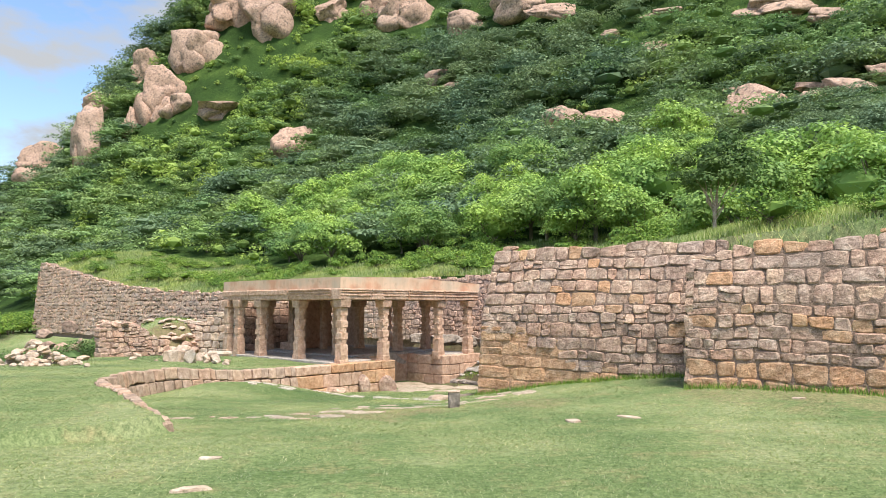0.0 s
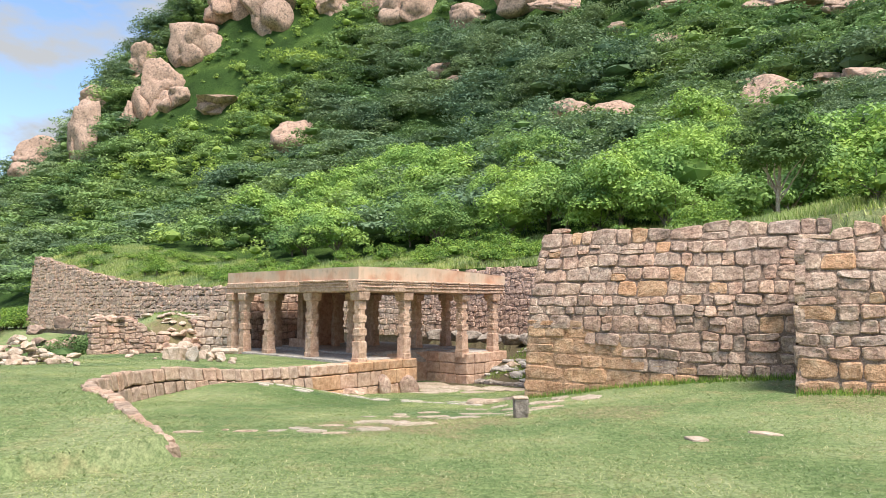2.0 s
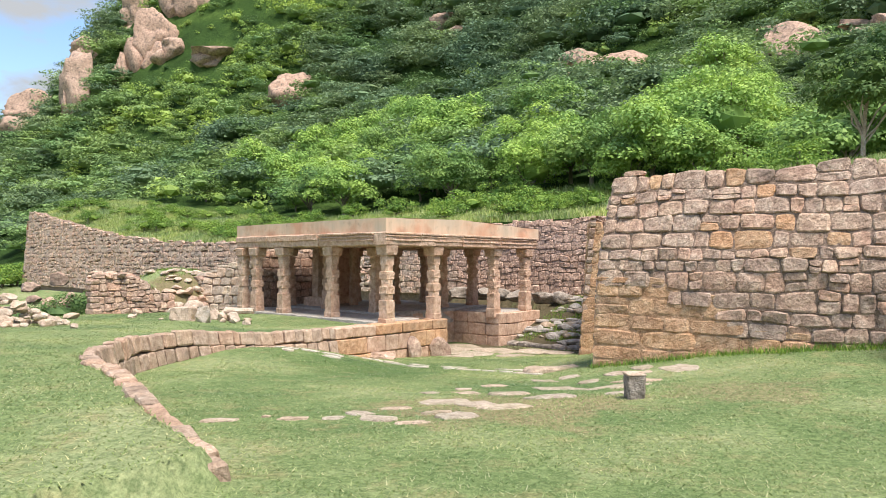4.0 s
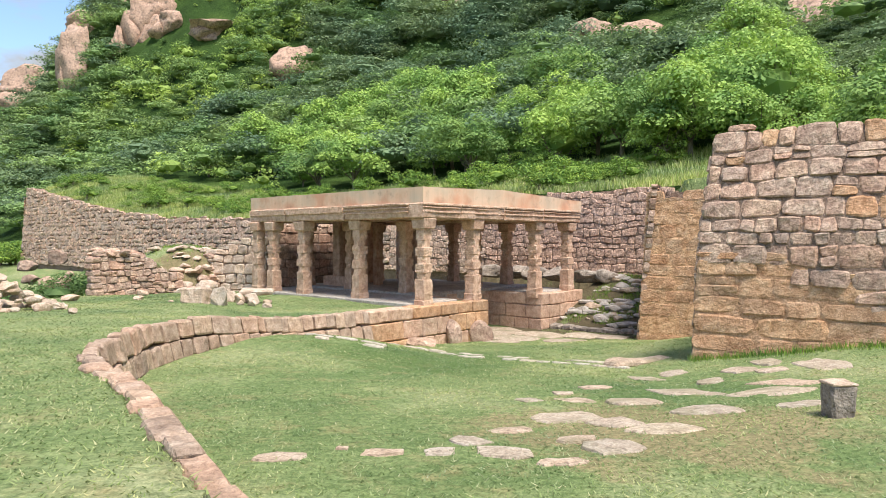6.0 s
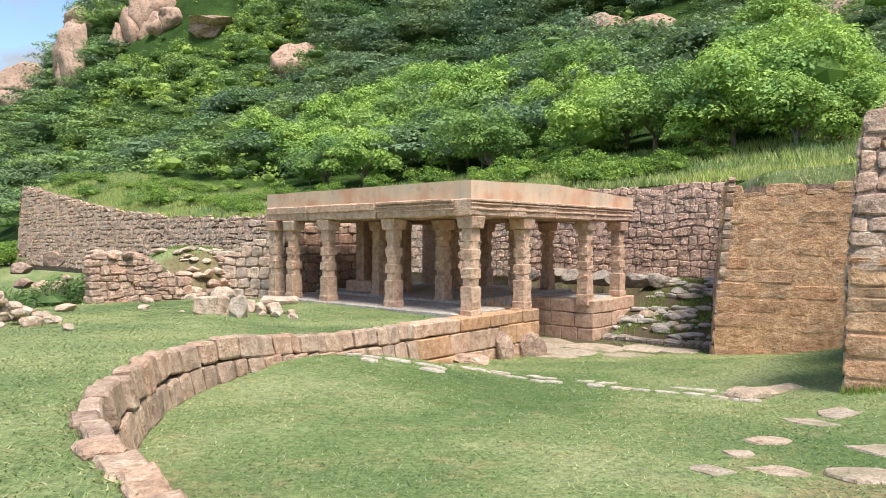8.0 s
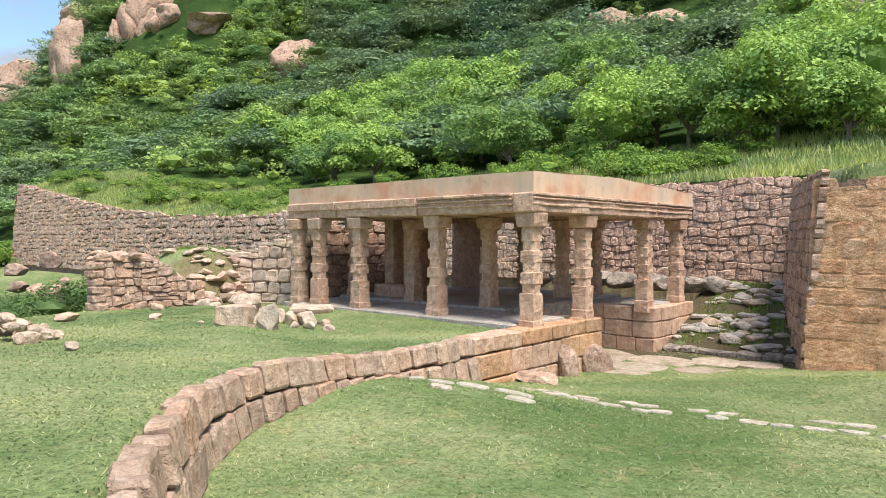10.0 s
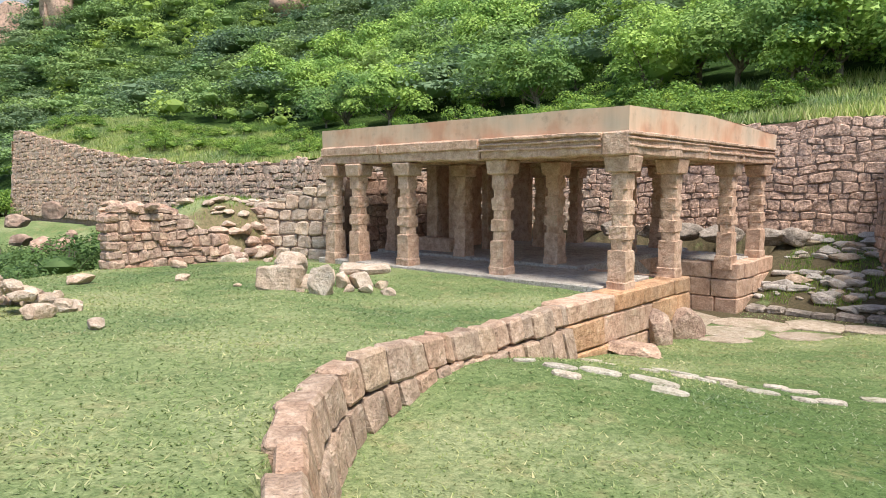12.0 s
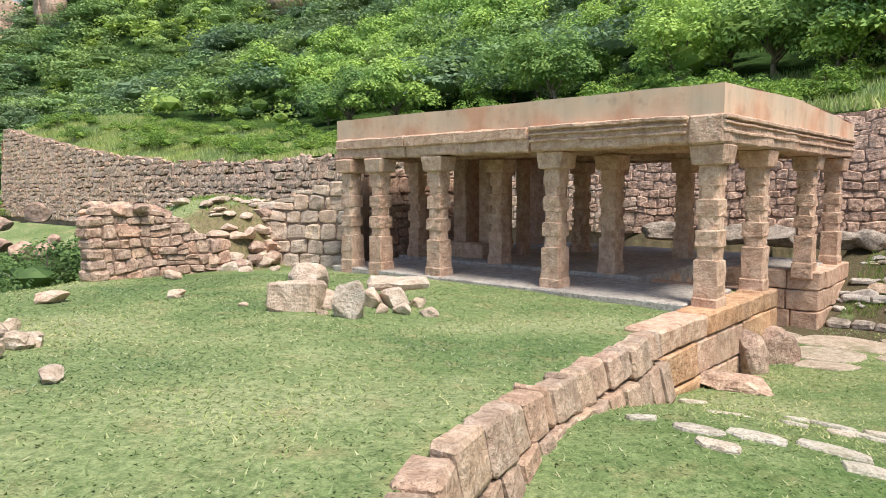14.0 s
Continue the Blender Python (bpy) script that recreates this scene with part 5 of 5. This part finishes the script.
for k, (x, y, s) in enumerate(((-13.7, 26.4, 0.3), (-12.0, 26.9, 0.18), (-11.0, 21.5, 0.16), (-13.3, 30.2, 0.24), (-12.2, 31.7, 0.2), (-11.6, 32.1, 0.17), (-11.2, 32.5, 0.2))):
    loose_stone("field_stone", x, y, (s * 1.3, s * 0.8, s * 0.55), 120 + k, "pale flat stone lying on the grass", "stone", "stray stones on the lawn", turn=k * 50)
# tumbled blocks where the ruined wall steps down, and capping stones on the mound
rng_ruin = random.Random(71)
for k in range(26):
    s, off = rng_ruin.uniform(0.1, 3.1), rng_ruin.uniform(0.0, 1.3)
    x, y = -14.5 + 0.593 * s - 0.806 * off, 29.6 + 0.806 * s + 0.593 * off
    r = rng_ruin.uniform(0.14, 0.3) * (1.2 if 1.5 < s else 0.9)
    loose_stone("ruin_stone", x, y, (r * 1.5, r, r * 0.6), 140 + k, "tumbled pinkish stone on top of the ruined wall", "stone", "stones on the ruined wall", turn=54 + rng_ruin.uniform(-30, 30), z=max(gz(x, y), ruin_top(s) - 0.08), mat=MAT_WALL if k % 3 else MAT_LOOSE, sub=2)
for k in range(44):
    x, y = -13.2 + rng_ruin.gauss(0, 1.4), 34.3 + rng_ruin.gauss(0, 0.8)
    r = 0.1 + 0.26 * rng_ruin.random() ** 1.6
    loose_stone("ruin_stone", x, y, (r * 1.5, r, r * 0.45), 500 + k, "flat capping stone on the ruined mound", "stone", "stones on the ruined mound", turn=k * 47, sub=2)
for k in range(46):
    y = rng_ruin.uniform(31.9, 34.3)
    x = -12.65 + 0.42 * (y - 32.2) + rng_ruin.gauss(-0.1, 0.32)
    r = 0.09 + 0.2 * rng_ruin.random() ** 1.5
    loose_stone("ruin_stone", x, y, (r * 1.5, r, r * 0.75), 620 + k, "broken stone spilled down the earth mound", "stone", "stones on the ruined mound", turn=54 + k * 31, mat=MAT_WALL if k % 2 else MAT_LOOSE, sub=2, sink=0.35)
for k, (x, y, z, a, b, c) in enumerate(((-22.6, 42.0, 0.75, 1.5, 1.2, 1.1), (-25.0, 43.5, 0.3, 1.6, 1.2, 0.9), (-19.3, 36.6, -0.2, 1.1, 0.9, 0.9), (-20.3, 37.0, -0.2, 1.3, 1.0, 0.9), (-18.3, 36.2, 0.0, 0.8, 0.6, 0.6), (-18.9, 36.2, 0.3, 0.6, 0.5, 0.45), (-21.6, 38.0, -0.1, 1.2, 1.0, 0.7))):
    loose_stone("bank_boulder", x, y, (a * 0.36, b * 0.36, c * 0.4), 160 + k, "grey-pink boulder among bushes below the fort wall", "boulder", "boulders on the bank", MAT_BOULDER, turn=k * 33, z=z - 0.3, cuts=6)

# the stony passage that climbs beside the pavilion
rng_pass = random.Random(29)
for k in range(110):
    lx, b = rng_pass.uniform(0.1, 3.1), rng_pass.uniform(5.9, 9.6)
    if lx > 3.3 - 0.22 * (b - 5.6):
        continue
    p = loc(lx, b)
    s = 0.07 + 0.27 * rng_pass.random() ** 2.2
    loose_stone("rubble_stone", p.x, p.y, (s * 1.35, s, s * 0.55), 200 + k, "flat mossy stone set in the rising passage", "stone", "stones of the rising passage", turn=-43 + rng_pass.uniform(-25, 25), sub=2, sink=0.4, mat=MAT_FLOOR if k % 3 else MAT_PAVING)
x = 0.06
k = 0
while x < 3.3:
    w = rng_pass.uniform(0.35, 0.62)
    p = loc(x + w / 2, 5.62 + 0.04 * math.sin(x * 3))
    hewn_block("step_stone", p.x, p.y, (w - 0.03, 0.34, rng_pass.uniform(0.16, 0.24)), 260 + k, "dark grey stone of the passage's bottom step", "step", "stones of the bottom step", MAT_POST, turn=-43 + rng_pass.uniform(-5, 5), z=-1.38)
    x += w
    k += 1
for b, row in ((6.6, 4), (7.5, 4)):
    for j in range(row):
        p = loc(0.35 + j * 0.62 + rng_pass.uniform(-0.1, 0.1), b + rng_pass.uniform(-0.12, 0.12))
        hewn_block("step_stone", p.x, p.y, (rng_pass.uniform(0.4, 0.58), 0.3, 0.14), 280 + j + int(b * 10), "worn flat stone step in the rising passage", "step", "worn passage steps", MAT_FLOOR, turn=-43 + rng_pass.uniform(-12, 12))

for k, (lx, b, a) in enumerate(((-0.6, 8.7, 0.7), (-1.7, 8.9, 0.8), (-2.8, 8.8, 0.6), (-3.8, 8.9, 0.75), (-5.0, 8.8, 0.7), (0.2, 9.0, 0.5), (-2.2, 9.3, 0.6))):
    p = loc(lx, b)
    loose_stone("ledge_rock", p.x, p.y, (a, a * 0.7, 0.34), 290 + k, "dark rock ledge with a pale top behind the pavilion", "rock", "rock ledge behind the pavilion", MAT_POST, turn=-43 + k * 9, z=0.05)

# flat stones in front of the recess and along the lawn
def flat_slab(x, y, r, depth, seed, turn, label, group, mat=MAT_PAVING, rise=0.02):
    rng = random.Random(seed)
    n = rng.choice((9, 10, 11))
    bm = bmesh.new()
    # a broken rectangle: corners at odd angles, sides chipped
    top, mid = [], []
    skew = rng.uniform(-0.35, 0.35)
    for k in range(n):
        a = 2 * math.pi * (k + rng.uniform(-0.3, 0.3)) / n
        ca, sa = math.cos(a), math.sin(a)
        box = 1 / max(abs(ca), abs(sa)) ** 0.75 * rng.uniform(0.82, 1.05)
        px, py = r * box * ca, depth * box * sa
        px += skew * py * 0.8
        top.append(bm.verts.new((px * 0.95, py * 0.95, rise + rng.uniform(-0.006, 0.008))))
        mid.append(bm.verts.new((px, py, rise - 0.018)))
    low = [bm.verts.new((v.co.x, v.co.y, -0.12)) for v in mid]
    hub = bm.verts.new((0, 0, rise + 0.012))
    for k in range(n):
        j = (k + 1) % n
        bm.faces.new((hub, top[k], top[j]))
        bm.faces.new((top[k], mid[k], mid[j], top[j]))
        bm.faces.new((mid[k], low[k], low[j], mid[j]))
    me = bpy.data.meshes.new("paving_stone")
    bm.to_mesh(me)
    bm.free()
    me.materials.append(mat)
    ob = new("paving_stone", me)
    e = 0.15
    nx, ny = (gz(x - e, y) - gz(x + e, y)) / (2 * e), (gz(x, y - e) - gz(x, y + e)) / (2 * e)
    q = Vector((0, 0, 1)).rotation_difference(Vector((nx, ny, 1)).normalized()).to_matrix().to_4x4()
    ob.matrix_world = Matrix.Translation((x, y, gz(x, y))) @ q @ Matrix.Rotation(radians(turn), 4, "Z")
    return tagged(ob, label, "paving stone", group)


PATH_A = [(-2.91, 12.54, 0.25, 0.19), (-2.13, 14.08, 0.36, 0.30), (-2.02, 12.7, 0.27, 0.26), (-1.74, 13.7, 0.25, 0.22), (-3.16, 12.98, 0.17, 0.2), (-2.76, 13.44, 0.22, 0.16), (-3.4, 12.57, 0.14, 0.16), (-0.33, 15.93, 0.37, 0.42),
          (-1.42, 13.31, 0.31, 0.25), (-0.73, 14.1, 0.36, 0.33), (0.45, 15.18, 0.44, 0.42), (-1.19, 15.07, 0.29, 0.3), (-1.8, 15.27, 0.19, 0.2), (-2.34, 15.32, 0.19, 0.2), (-0.28, 17.58, 0.23, 0.3)]
PATH_B = [(-1.26, 16.54, 0.26, 0.2), (-1.82, 15.98, 0.14, 0.16), (0.96, 15.8, 0.28, 0.38), (1.96, 16.73, 0.31, 0.5), (-4.61, 12.42, 0.22, 0.16), (-3.85, 12.58, 0.18, 0.11), (-0.07, 15.62, 0.18, 0.18), (0.28, 17.98, 0.22, 0.28), (0.36, 16.76, 0.2, 0.2),
          (1.02, 17.29, 0.24, 0.26), (-2.51, 12.22, 0.2, 0.12), (1.53, 17.57, 0.22, 0.32), (-2.25, 13.02, 0.17, 0.16), (0.25, 14.09, 0.24, 0.18), (-4.19, 12.72, 0.06, 0.05), (1.3, 16.9, 0.22, 0.18)]
for k, (x, y, r, d) in enumerate(PATH_A + PATH_B):
    flat_slab(x, y, r, d, 300 + k, (k * 29) % 30 - 8, "flat worn granite paving stone sunk in the lawn", "sunken paving stones", rise=0.014)
rng_pav = random.Random(31)
for k in range(32):
    t = (k // 2) / 15.5
    x, y = -4.6 + 4.75 * t, 23.0 - 3.6 * t + 0.9 * math.sin(math.pi * t) * 0.4
    off = 0.3 if k % 2 else -0.22
    if rng_pav.random() < 0.12:
        continue
    flat_slab(x + off * 0.6 + rng_pav.uniform(-0.07, 0.07), y + off * 0.8 + rng_pav.uniform(-0.1, 0.1), rng_pav.uniform(0.13, 0.24), rng_pav.uniform(0.09, 0.14), 340 + k, -38 + rng_pav.uniform(-12, 12), "pale kerb stone sunk in the grass before the pavilion", "kerb stones before the pavilion", MAT_KERB, rise=0.022)
for k, (x, y, r) in enumerate(((-5.77, 21.54, 0.26), (-5.3, 21.5, 0.3), (-5.04, 22.69, 0.24), (-4.74, 21.42, 0.34), (-4.7, 20.97, 0.26), (-5.77, 21.15, 0.2), (-6.12, 21.92, 0.16), (-4.81, 24.15, 0.22))):
    flat_slab(x, y, r * 0.85, r * 0.55, 450 + k, -30 + k * 11 % 25, "pale broken kerb stone lying in the lawn", "kerb stones before the pavilion", MAT_KERB, rise=0.022)
for k, (lx, b, r, d) in enumerate(((0.6, 2.9, 0.75, 0.6), (0.7, 4.1, 0.8, 0.62), (1.9, 3.4, 0.6, 0.55), (1.8, 4.6, 0.62, 0.55), (2.8, 4.7, 0.5, 0.4), (-0.9, 3.7, 1.0, 1.2), (0.9, 1.9, 0.5, 0.4))):
    p = loc(lx, b)
    flat_slab(p.x, p.y, r, d, 370 + k, -43, "broad worn stone slab at the foot of the pavilion", "slabs at the pavilion's foot", MAT_PAVING, 0.03)
for k, (lx, b, a, c) in enumerate(((0.04, 0.6, 0.36, 0.50), (0.12, 1.75, 0.42, 0.44))):
    p = loc(lx, b)
    loose_stone("foot_boulder", p.x, p.y, (a, a * 0.7, c), 390 + k, "rough reddish boulder built into the plinth's foot", "boulder", "boulders at the plinth's foot", MAT_WALL, turn=-43 + k * 20, cuts=3)
p = loc(0.5, -1.0)
loose_stone("sloping_slab", p.x, p.y, (0.9, 0.34, 0.15), 395, "long reddish rock sloping against the plinth's foot", "stone", mat=MAT_WALL, turn=-38, tilt=8, sink=0.15)
hewn_block("foot_slab", 0.25, 19.75, (1.3, 0.4, 0.14), 396, "flat pale slab at the foot of the gate wall", "stone", mat=MAT_PAVING, turn=20)
for k, (x, y, s) in enumerate(((-2.34, 7.1, 0.12), (-2.0, 5.6, 0.16), (-5.2, 12.0, 0.1), (2.0, 10.8, 0.2), (2.9, 11.0, 0.22), (6.1, 12.0, 0.12))):
    flat_slab(x, y, s, s * 0.5, 400 + k, k * 30, "small stone showing through the lawn", "stones in the lawn", MAT_LOOSE, 0.02)


# the stone post on the lawn
def build_post():
    post = new("stone_post")
    post.matrix_world = Matrix.Translation((0.21, 13.4, gz(0.21, 13.4)))
    tagged(post, "short weathered granite post standing in the lawn", "post")
    bm = bmesh.new()
    rough_box(bm, (-0.108, -0.1, -0.1), (0.108, 0.1, 0.3), 0.08, 0.022, 0.025, 7, 5.0)
    for v in bm.verts:
        k = 1 + 0.12 * max(0, (v.co.z - 0.1) / 0.23)
        v.co.x *= k
        v.co.y *= k
    part("shaft", bm, MAT_POST, post)
    # thin top piece in a paler stone than the shaft
    bm = bmesh.new()
    rough_box(bm, (-0.118, -0.11, 0.29), (0.118, 0.11, 0.318), 0.1, 0.012, 0.012, 9, 5.0)
    part("pale_top", bm, MAT_LOOSE, post, "pale top face")


build_post()


# ---- grass and small plants ----
def blade_field(name, x, y, z, h, w, rng, mat, label, category, lean=0.5):
    n = len(x)
    a = rng.uniform(0, 2 * math.pi, n)
    dx, dy = np.cos(a) * w, np.sin(a) * w
    b = rng.uniform(0, 2 * math.pi, n)
    lx, ly = np.cos(b) * h * lean * rng.uniform(0.2, 1.3, n), np.sin(b) * h * lean * rng.uniform(0.2, 1.3, n)
    v = np.empty((n, 3, 3))
    v[:, 0] = np.stack([x - dx, y - dy, z - 0.004], 1)
    v[:, 1] = np.stack([x + dx, y + dy, z - 0.004], 1)
    v[:, 2] = np.stack([x + lx, y + ly, z + h], 1)
    v = v.reshape(-1, 3)
    return tagged(big_mesh(name, v, np.arange(len(v)), 3, mat), label, category, kind="stuff")


def build_lawn():
    rng = np.random.default_rng(5)
    n = 560000
    y = 2.0 + 29.0 * rng.uniform(0, 1, n) ** 1.25
    x = -2.5 + (5.5 + 0.42 * y) * rng.uniform(-1, 1, n) - 0.12 * y
    q = 0.68 * (x + 3.5) + 0.733 * (y - 26.16)
    along = -(-0.733 * (x + 3.5) + 0.68 * (y - 26.16))
    keep = ~((q > -0.1) & (along < 0.1)) & ((q < 5.4) | (along < -9.6)) & (0.68 * x + 0.733 * y < BACK_Q - 0.3)
    gate = (x - GATE_C.x) * GATE_N.x + (y - GATE_C.y) * GATE_N.y
    run = (x - GATE_C.x) * GATE_D.x + (y - GATE_C.y) * GATE_D.y
    keep &= ~((gate < 0.02) & (run > -0.1)) & ~((run > BUT_S) & (gate < BUT_OUT))
    d = polyline_distance(x, y, LOW_XY)
    ins = inside_polygon(x, y, TERRACE)
    keep &= ~(ins & (d < 0.16)) & ~(~ins & (d < 0.06))
    for sx, sy, r, dd in PATH_A + PATH_B:
        keep &= ((x - sx) / r) ** 2 + ((y - sy) / (dd * 1.1)) ** 2 > 0.55
    thin = np.sin(x * 0.9 + 1.7 * np.sin(y * 0.55)) * np.sin(y * 0.8 + 1.1 * np.sin(x * 0.7)) + 0.6 * np.sin(x * 3.1 + y * 1.3) * np.sin(y * 2.7 - x)
    keep &= rng.uniform(-1.6, 1.4, n) > thin * 0.8 - 0.6
    x, y = x[keep], y[keep]
    z = ground_height(x, y)
    z = z + 0.012 * np.sin(x * 2.1 + 0.7 * np.sin(y * 1.3)) * np.sin(y * 1.7 + 1.1) + 0.008 * np.sin(x * 5.3) * np.sin(y * 4.7)
    h = rng.uniform(0.006, 0.02, len(x)) * (1 + 0.02 * y)
    blade_field("lawn_grass", x, y, z, h, 0.003 + 0.0004 * y, rng, MAT_GRASS, "short cropped lawn grass with dry yellow patches", "grass", 2.6)


def build_tall_grass():
    rng = np.random.default_rng(6)
    n = 150000
    s, q = LONG_S0 + rng.uniform(-30, 74, n), 0.95 + 11.0 * rng.uniform(0, 1, n) ** 1.2
    x, y = U.x * s + V.x * (q + BACK_Q), U.y * s + V.y * (q + BACK_Q)
    clump = np.sin(s * 1.9) * np.sin(q * 2.3 + s * 0.7)
    keep = rng.uniform(-1.1, 1, n) < clump + 0.55
    x, y = x[keep], y[keep]
    blade_field("tall_grass", x, y, surface_height(x, y), rng.uniform(0.12, 0.42, len(x)), 0.03, rng, MAT_TALL, "tall pale green grass along the top of the fort wall", "grass")
    n = 150000
    x, y = rng.uniform(1.5, 17, n), rng.uniform(6, 33, n)
    k = (x - GATE_C.x) * GATE_N.x + (y - GATE_C.y) * GATE_N.y
    keep = inside_polygon(x, y, UPPER) & (polyline_distance(x, y, UPPER[:7]) > 0.35) & (k > -9)
    x, y = x[keep], y[keep]
    blade_field("bank_grass", x, y, ground_height(x, y), rng.uniform(0.06, 0.24, len(x)), 0.013, rng, MAT_TALL, "rough green grass on top of the gate wall", "grass")
    # weeds in the passage and on the ruined mound, and along the feet of the walls
    n = 8000
    lx, b = rng.uniform(0.2, 3.3, n), rng.uniform(6.0, 9.9, n)
    keep = (np.sin(lx * 4.1) * np.sin(b * 3.3) > -0.35) & (lx < 3.4 - 0.22 * (b - 5.6))
    pts = np.array([loc(u, v)[:2] for u, v in zip(lx[keep], b[keep])])
    mx, my = -13.2 + rng.normal(scale=1.5, size=2500), 34.6 + rng.normal(scale=1.1, size=2500)
    fs = rng.uniform(0, 15, 5000)
    fo = np.where(fs > BUT_S, BUT_OUT, 0.0) + np.abs(rng.normal(scale=0.12, size=5000))
    fx, fy = GATE_C.x + GATE_D.x * fs + GATE_N.x * fo, GATE_C.y + GATE_D.y * fs + GATE_N.y * fo
    x = np.concatenate([pts[:, 0], mx, fx])
    y = np.concatenate([pts[:, 1], my, fy])
    blade_field("weeds", x, y, ground_height(x, y), rng.uniform(0.04, 0.16, len(x)), 0.008, rng, MAT_SHRUB, "low green weeds between the stones", "weeds")


def build_shrubs():
    rng = np.random.default_rng(33)
    protos = [tree_thing("shrub", rng, 1.5, 1.0, 0.0, 14, 0.065, 260, "bright green leafy shrub on top of the fort wall", MAT_SHRUB, 2, "shrub"),
              tree_thing("shrub", rng, 2.1, 1.3, 0.0, 16, 0.07, 240, "spreading green shrub on top of the fort wall", MAT_SHRUB, 2, "shrub")]
    hollow = tree_thing("bush", rng, 1.9, 1.1, 0.0, 14, 0.06, 170, "dark green tangled bush in the hollow below the fort wall", MAT_DARKLEAF, 2, "bush")
    hollow_spots = []
    spots = []
    for k in range(80):
        s = rng.uniform(-2, 71)
        q = 2.0 + 8.5 * rng.uniform(0, 1)
        p = V * (BACK_Q + q) + U * (LONG_S0 + s)
        spots.append((p.x, p.y, float(surface_height(p.x, p.y)), rng.uniform(0.6, 1.3)))
    # bank below the wall
    for k in range(150):
        x, y = rng.uniform(-36, -15.5), rng.uniform(31, 56)
        if 0.68 * x + 0.733 * y - BACK_Q > -1.2 or x > -15.5 - 0.12 * (y - 31):
            continue
        hollow_spots.append((x, y, gz(x, y) - 0.05, rng.uniform(0.6, 1.3)))
    for k in range(170):
        x, y = rng.uniform(-24, -15.6), rng.uniform(31.5, 46)
        if 0.68 * x + 0.733 * y - BACK_Q > -0.8 or x > -15.6 - 0.1 * (y - 31):
            continue
        hollow_spots.append((x, y, gz(x, y) - 0.05, rng.uniform(0.5, 1.25)))
    # beyond the far end of the wall
    for k in range(40):
        p = U * (LONG_S0 + rng.uniform(70, 84)) + V * (BACK_Q + rng.uniform(-14, 3))
        spots.append((p.x, p.y, gz(p.x, p.y) - 0.05, rng.uniform(1.4, 2.6)))
    for k in range(18):
        s = rng.uniform(0, 18)
        o = rng.uniform(1.2, 5.0)
        p = GATE_C + GATE_D * s - GATE_N * o
        spots.append((p.x, p.y, gz(p.x, p.y), rng.uniform(0.4, 0.9)))
    spots.append((2.4, 18.35, gz(2.4, 18.35), 0.28))
    for k, (x, y, z, sc) in enumerate(hollow_spots):
        m = Matrix.Translation((x, y, z - 0.05)) @ Matrix.Rotation(rng.uniform(0, 6.28), 4, "Z") @ Matrix.Scale(sc, 4)
        if k == 0:
            hollow.matrix_world = m
            tagged(hollow, group="bushes in the hollow")
        else:
            copy_thing(hollow, Matrix.Identity(4)).matrix_world = m
    for k, (x, y, z, sc) in enumerate(spots):
        m = Matrix.Translation((x, y, z - 0.05)) @ Matrix.Rotation(rng.uniform(0, 6.28), 4, "Z") @ Matrix.Scale(sc, 4)
        if k < 2:
            protos[k].matrix_world = m
            tagged(protos[k], group="shrubs by the walls")
        else:
            copy_thing(protos[k % 2], Matrix.Identity(4)).matrix_world = m


build_lawn()
build_tall_grass()
build_shrubs()


# the slender tree on the bank above the gate wall
def build_bank_tree():
    rng = np.random.default_rng(44)
    t = tree_thing("bank_tree", rng, 2.5, 3.9, 1.3, 28, 0.09, 300, "slender dark green tree with a pale trunk", MAT_DARKLEAF, 3, bark=MAT_LOOSE)
    t.matrix_world = Matrix.Translation((9.3, 23.4, gz(9.3, 23.4) - 0.1))


build_bank_tree()
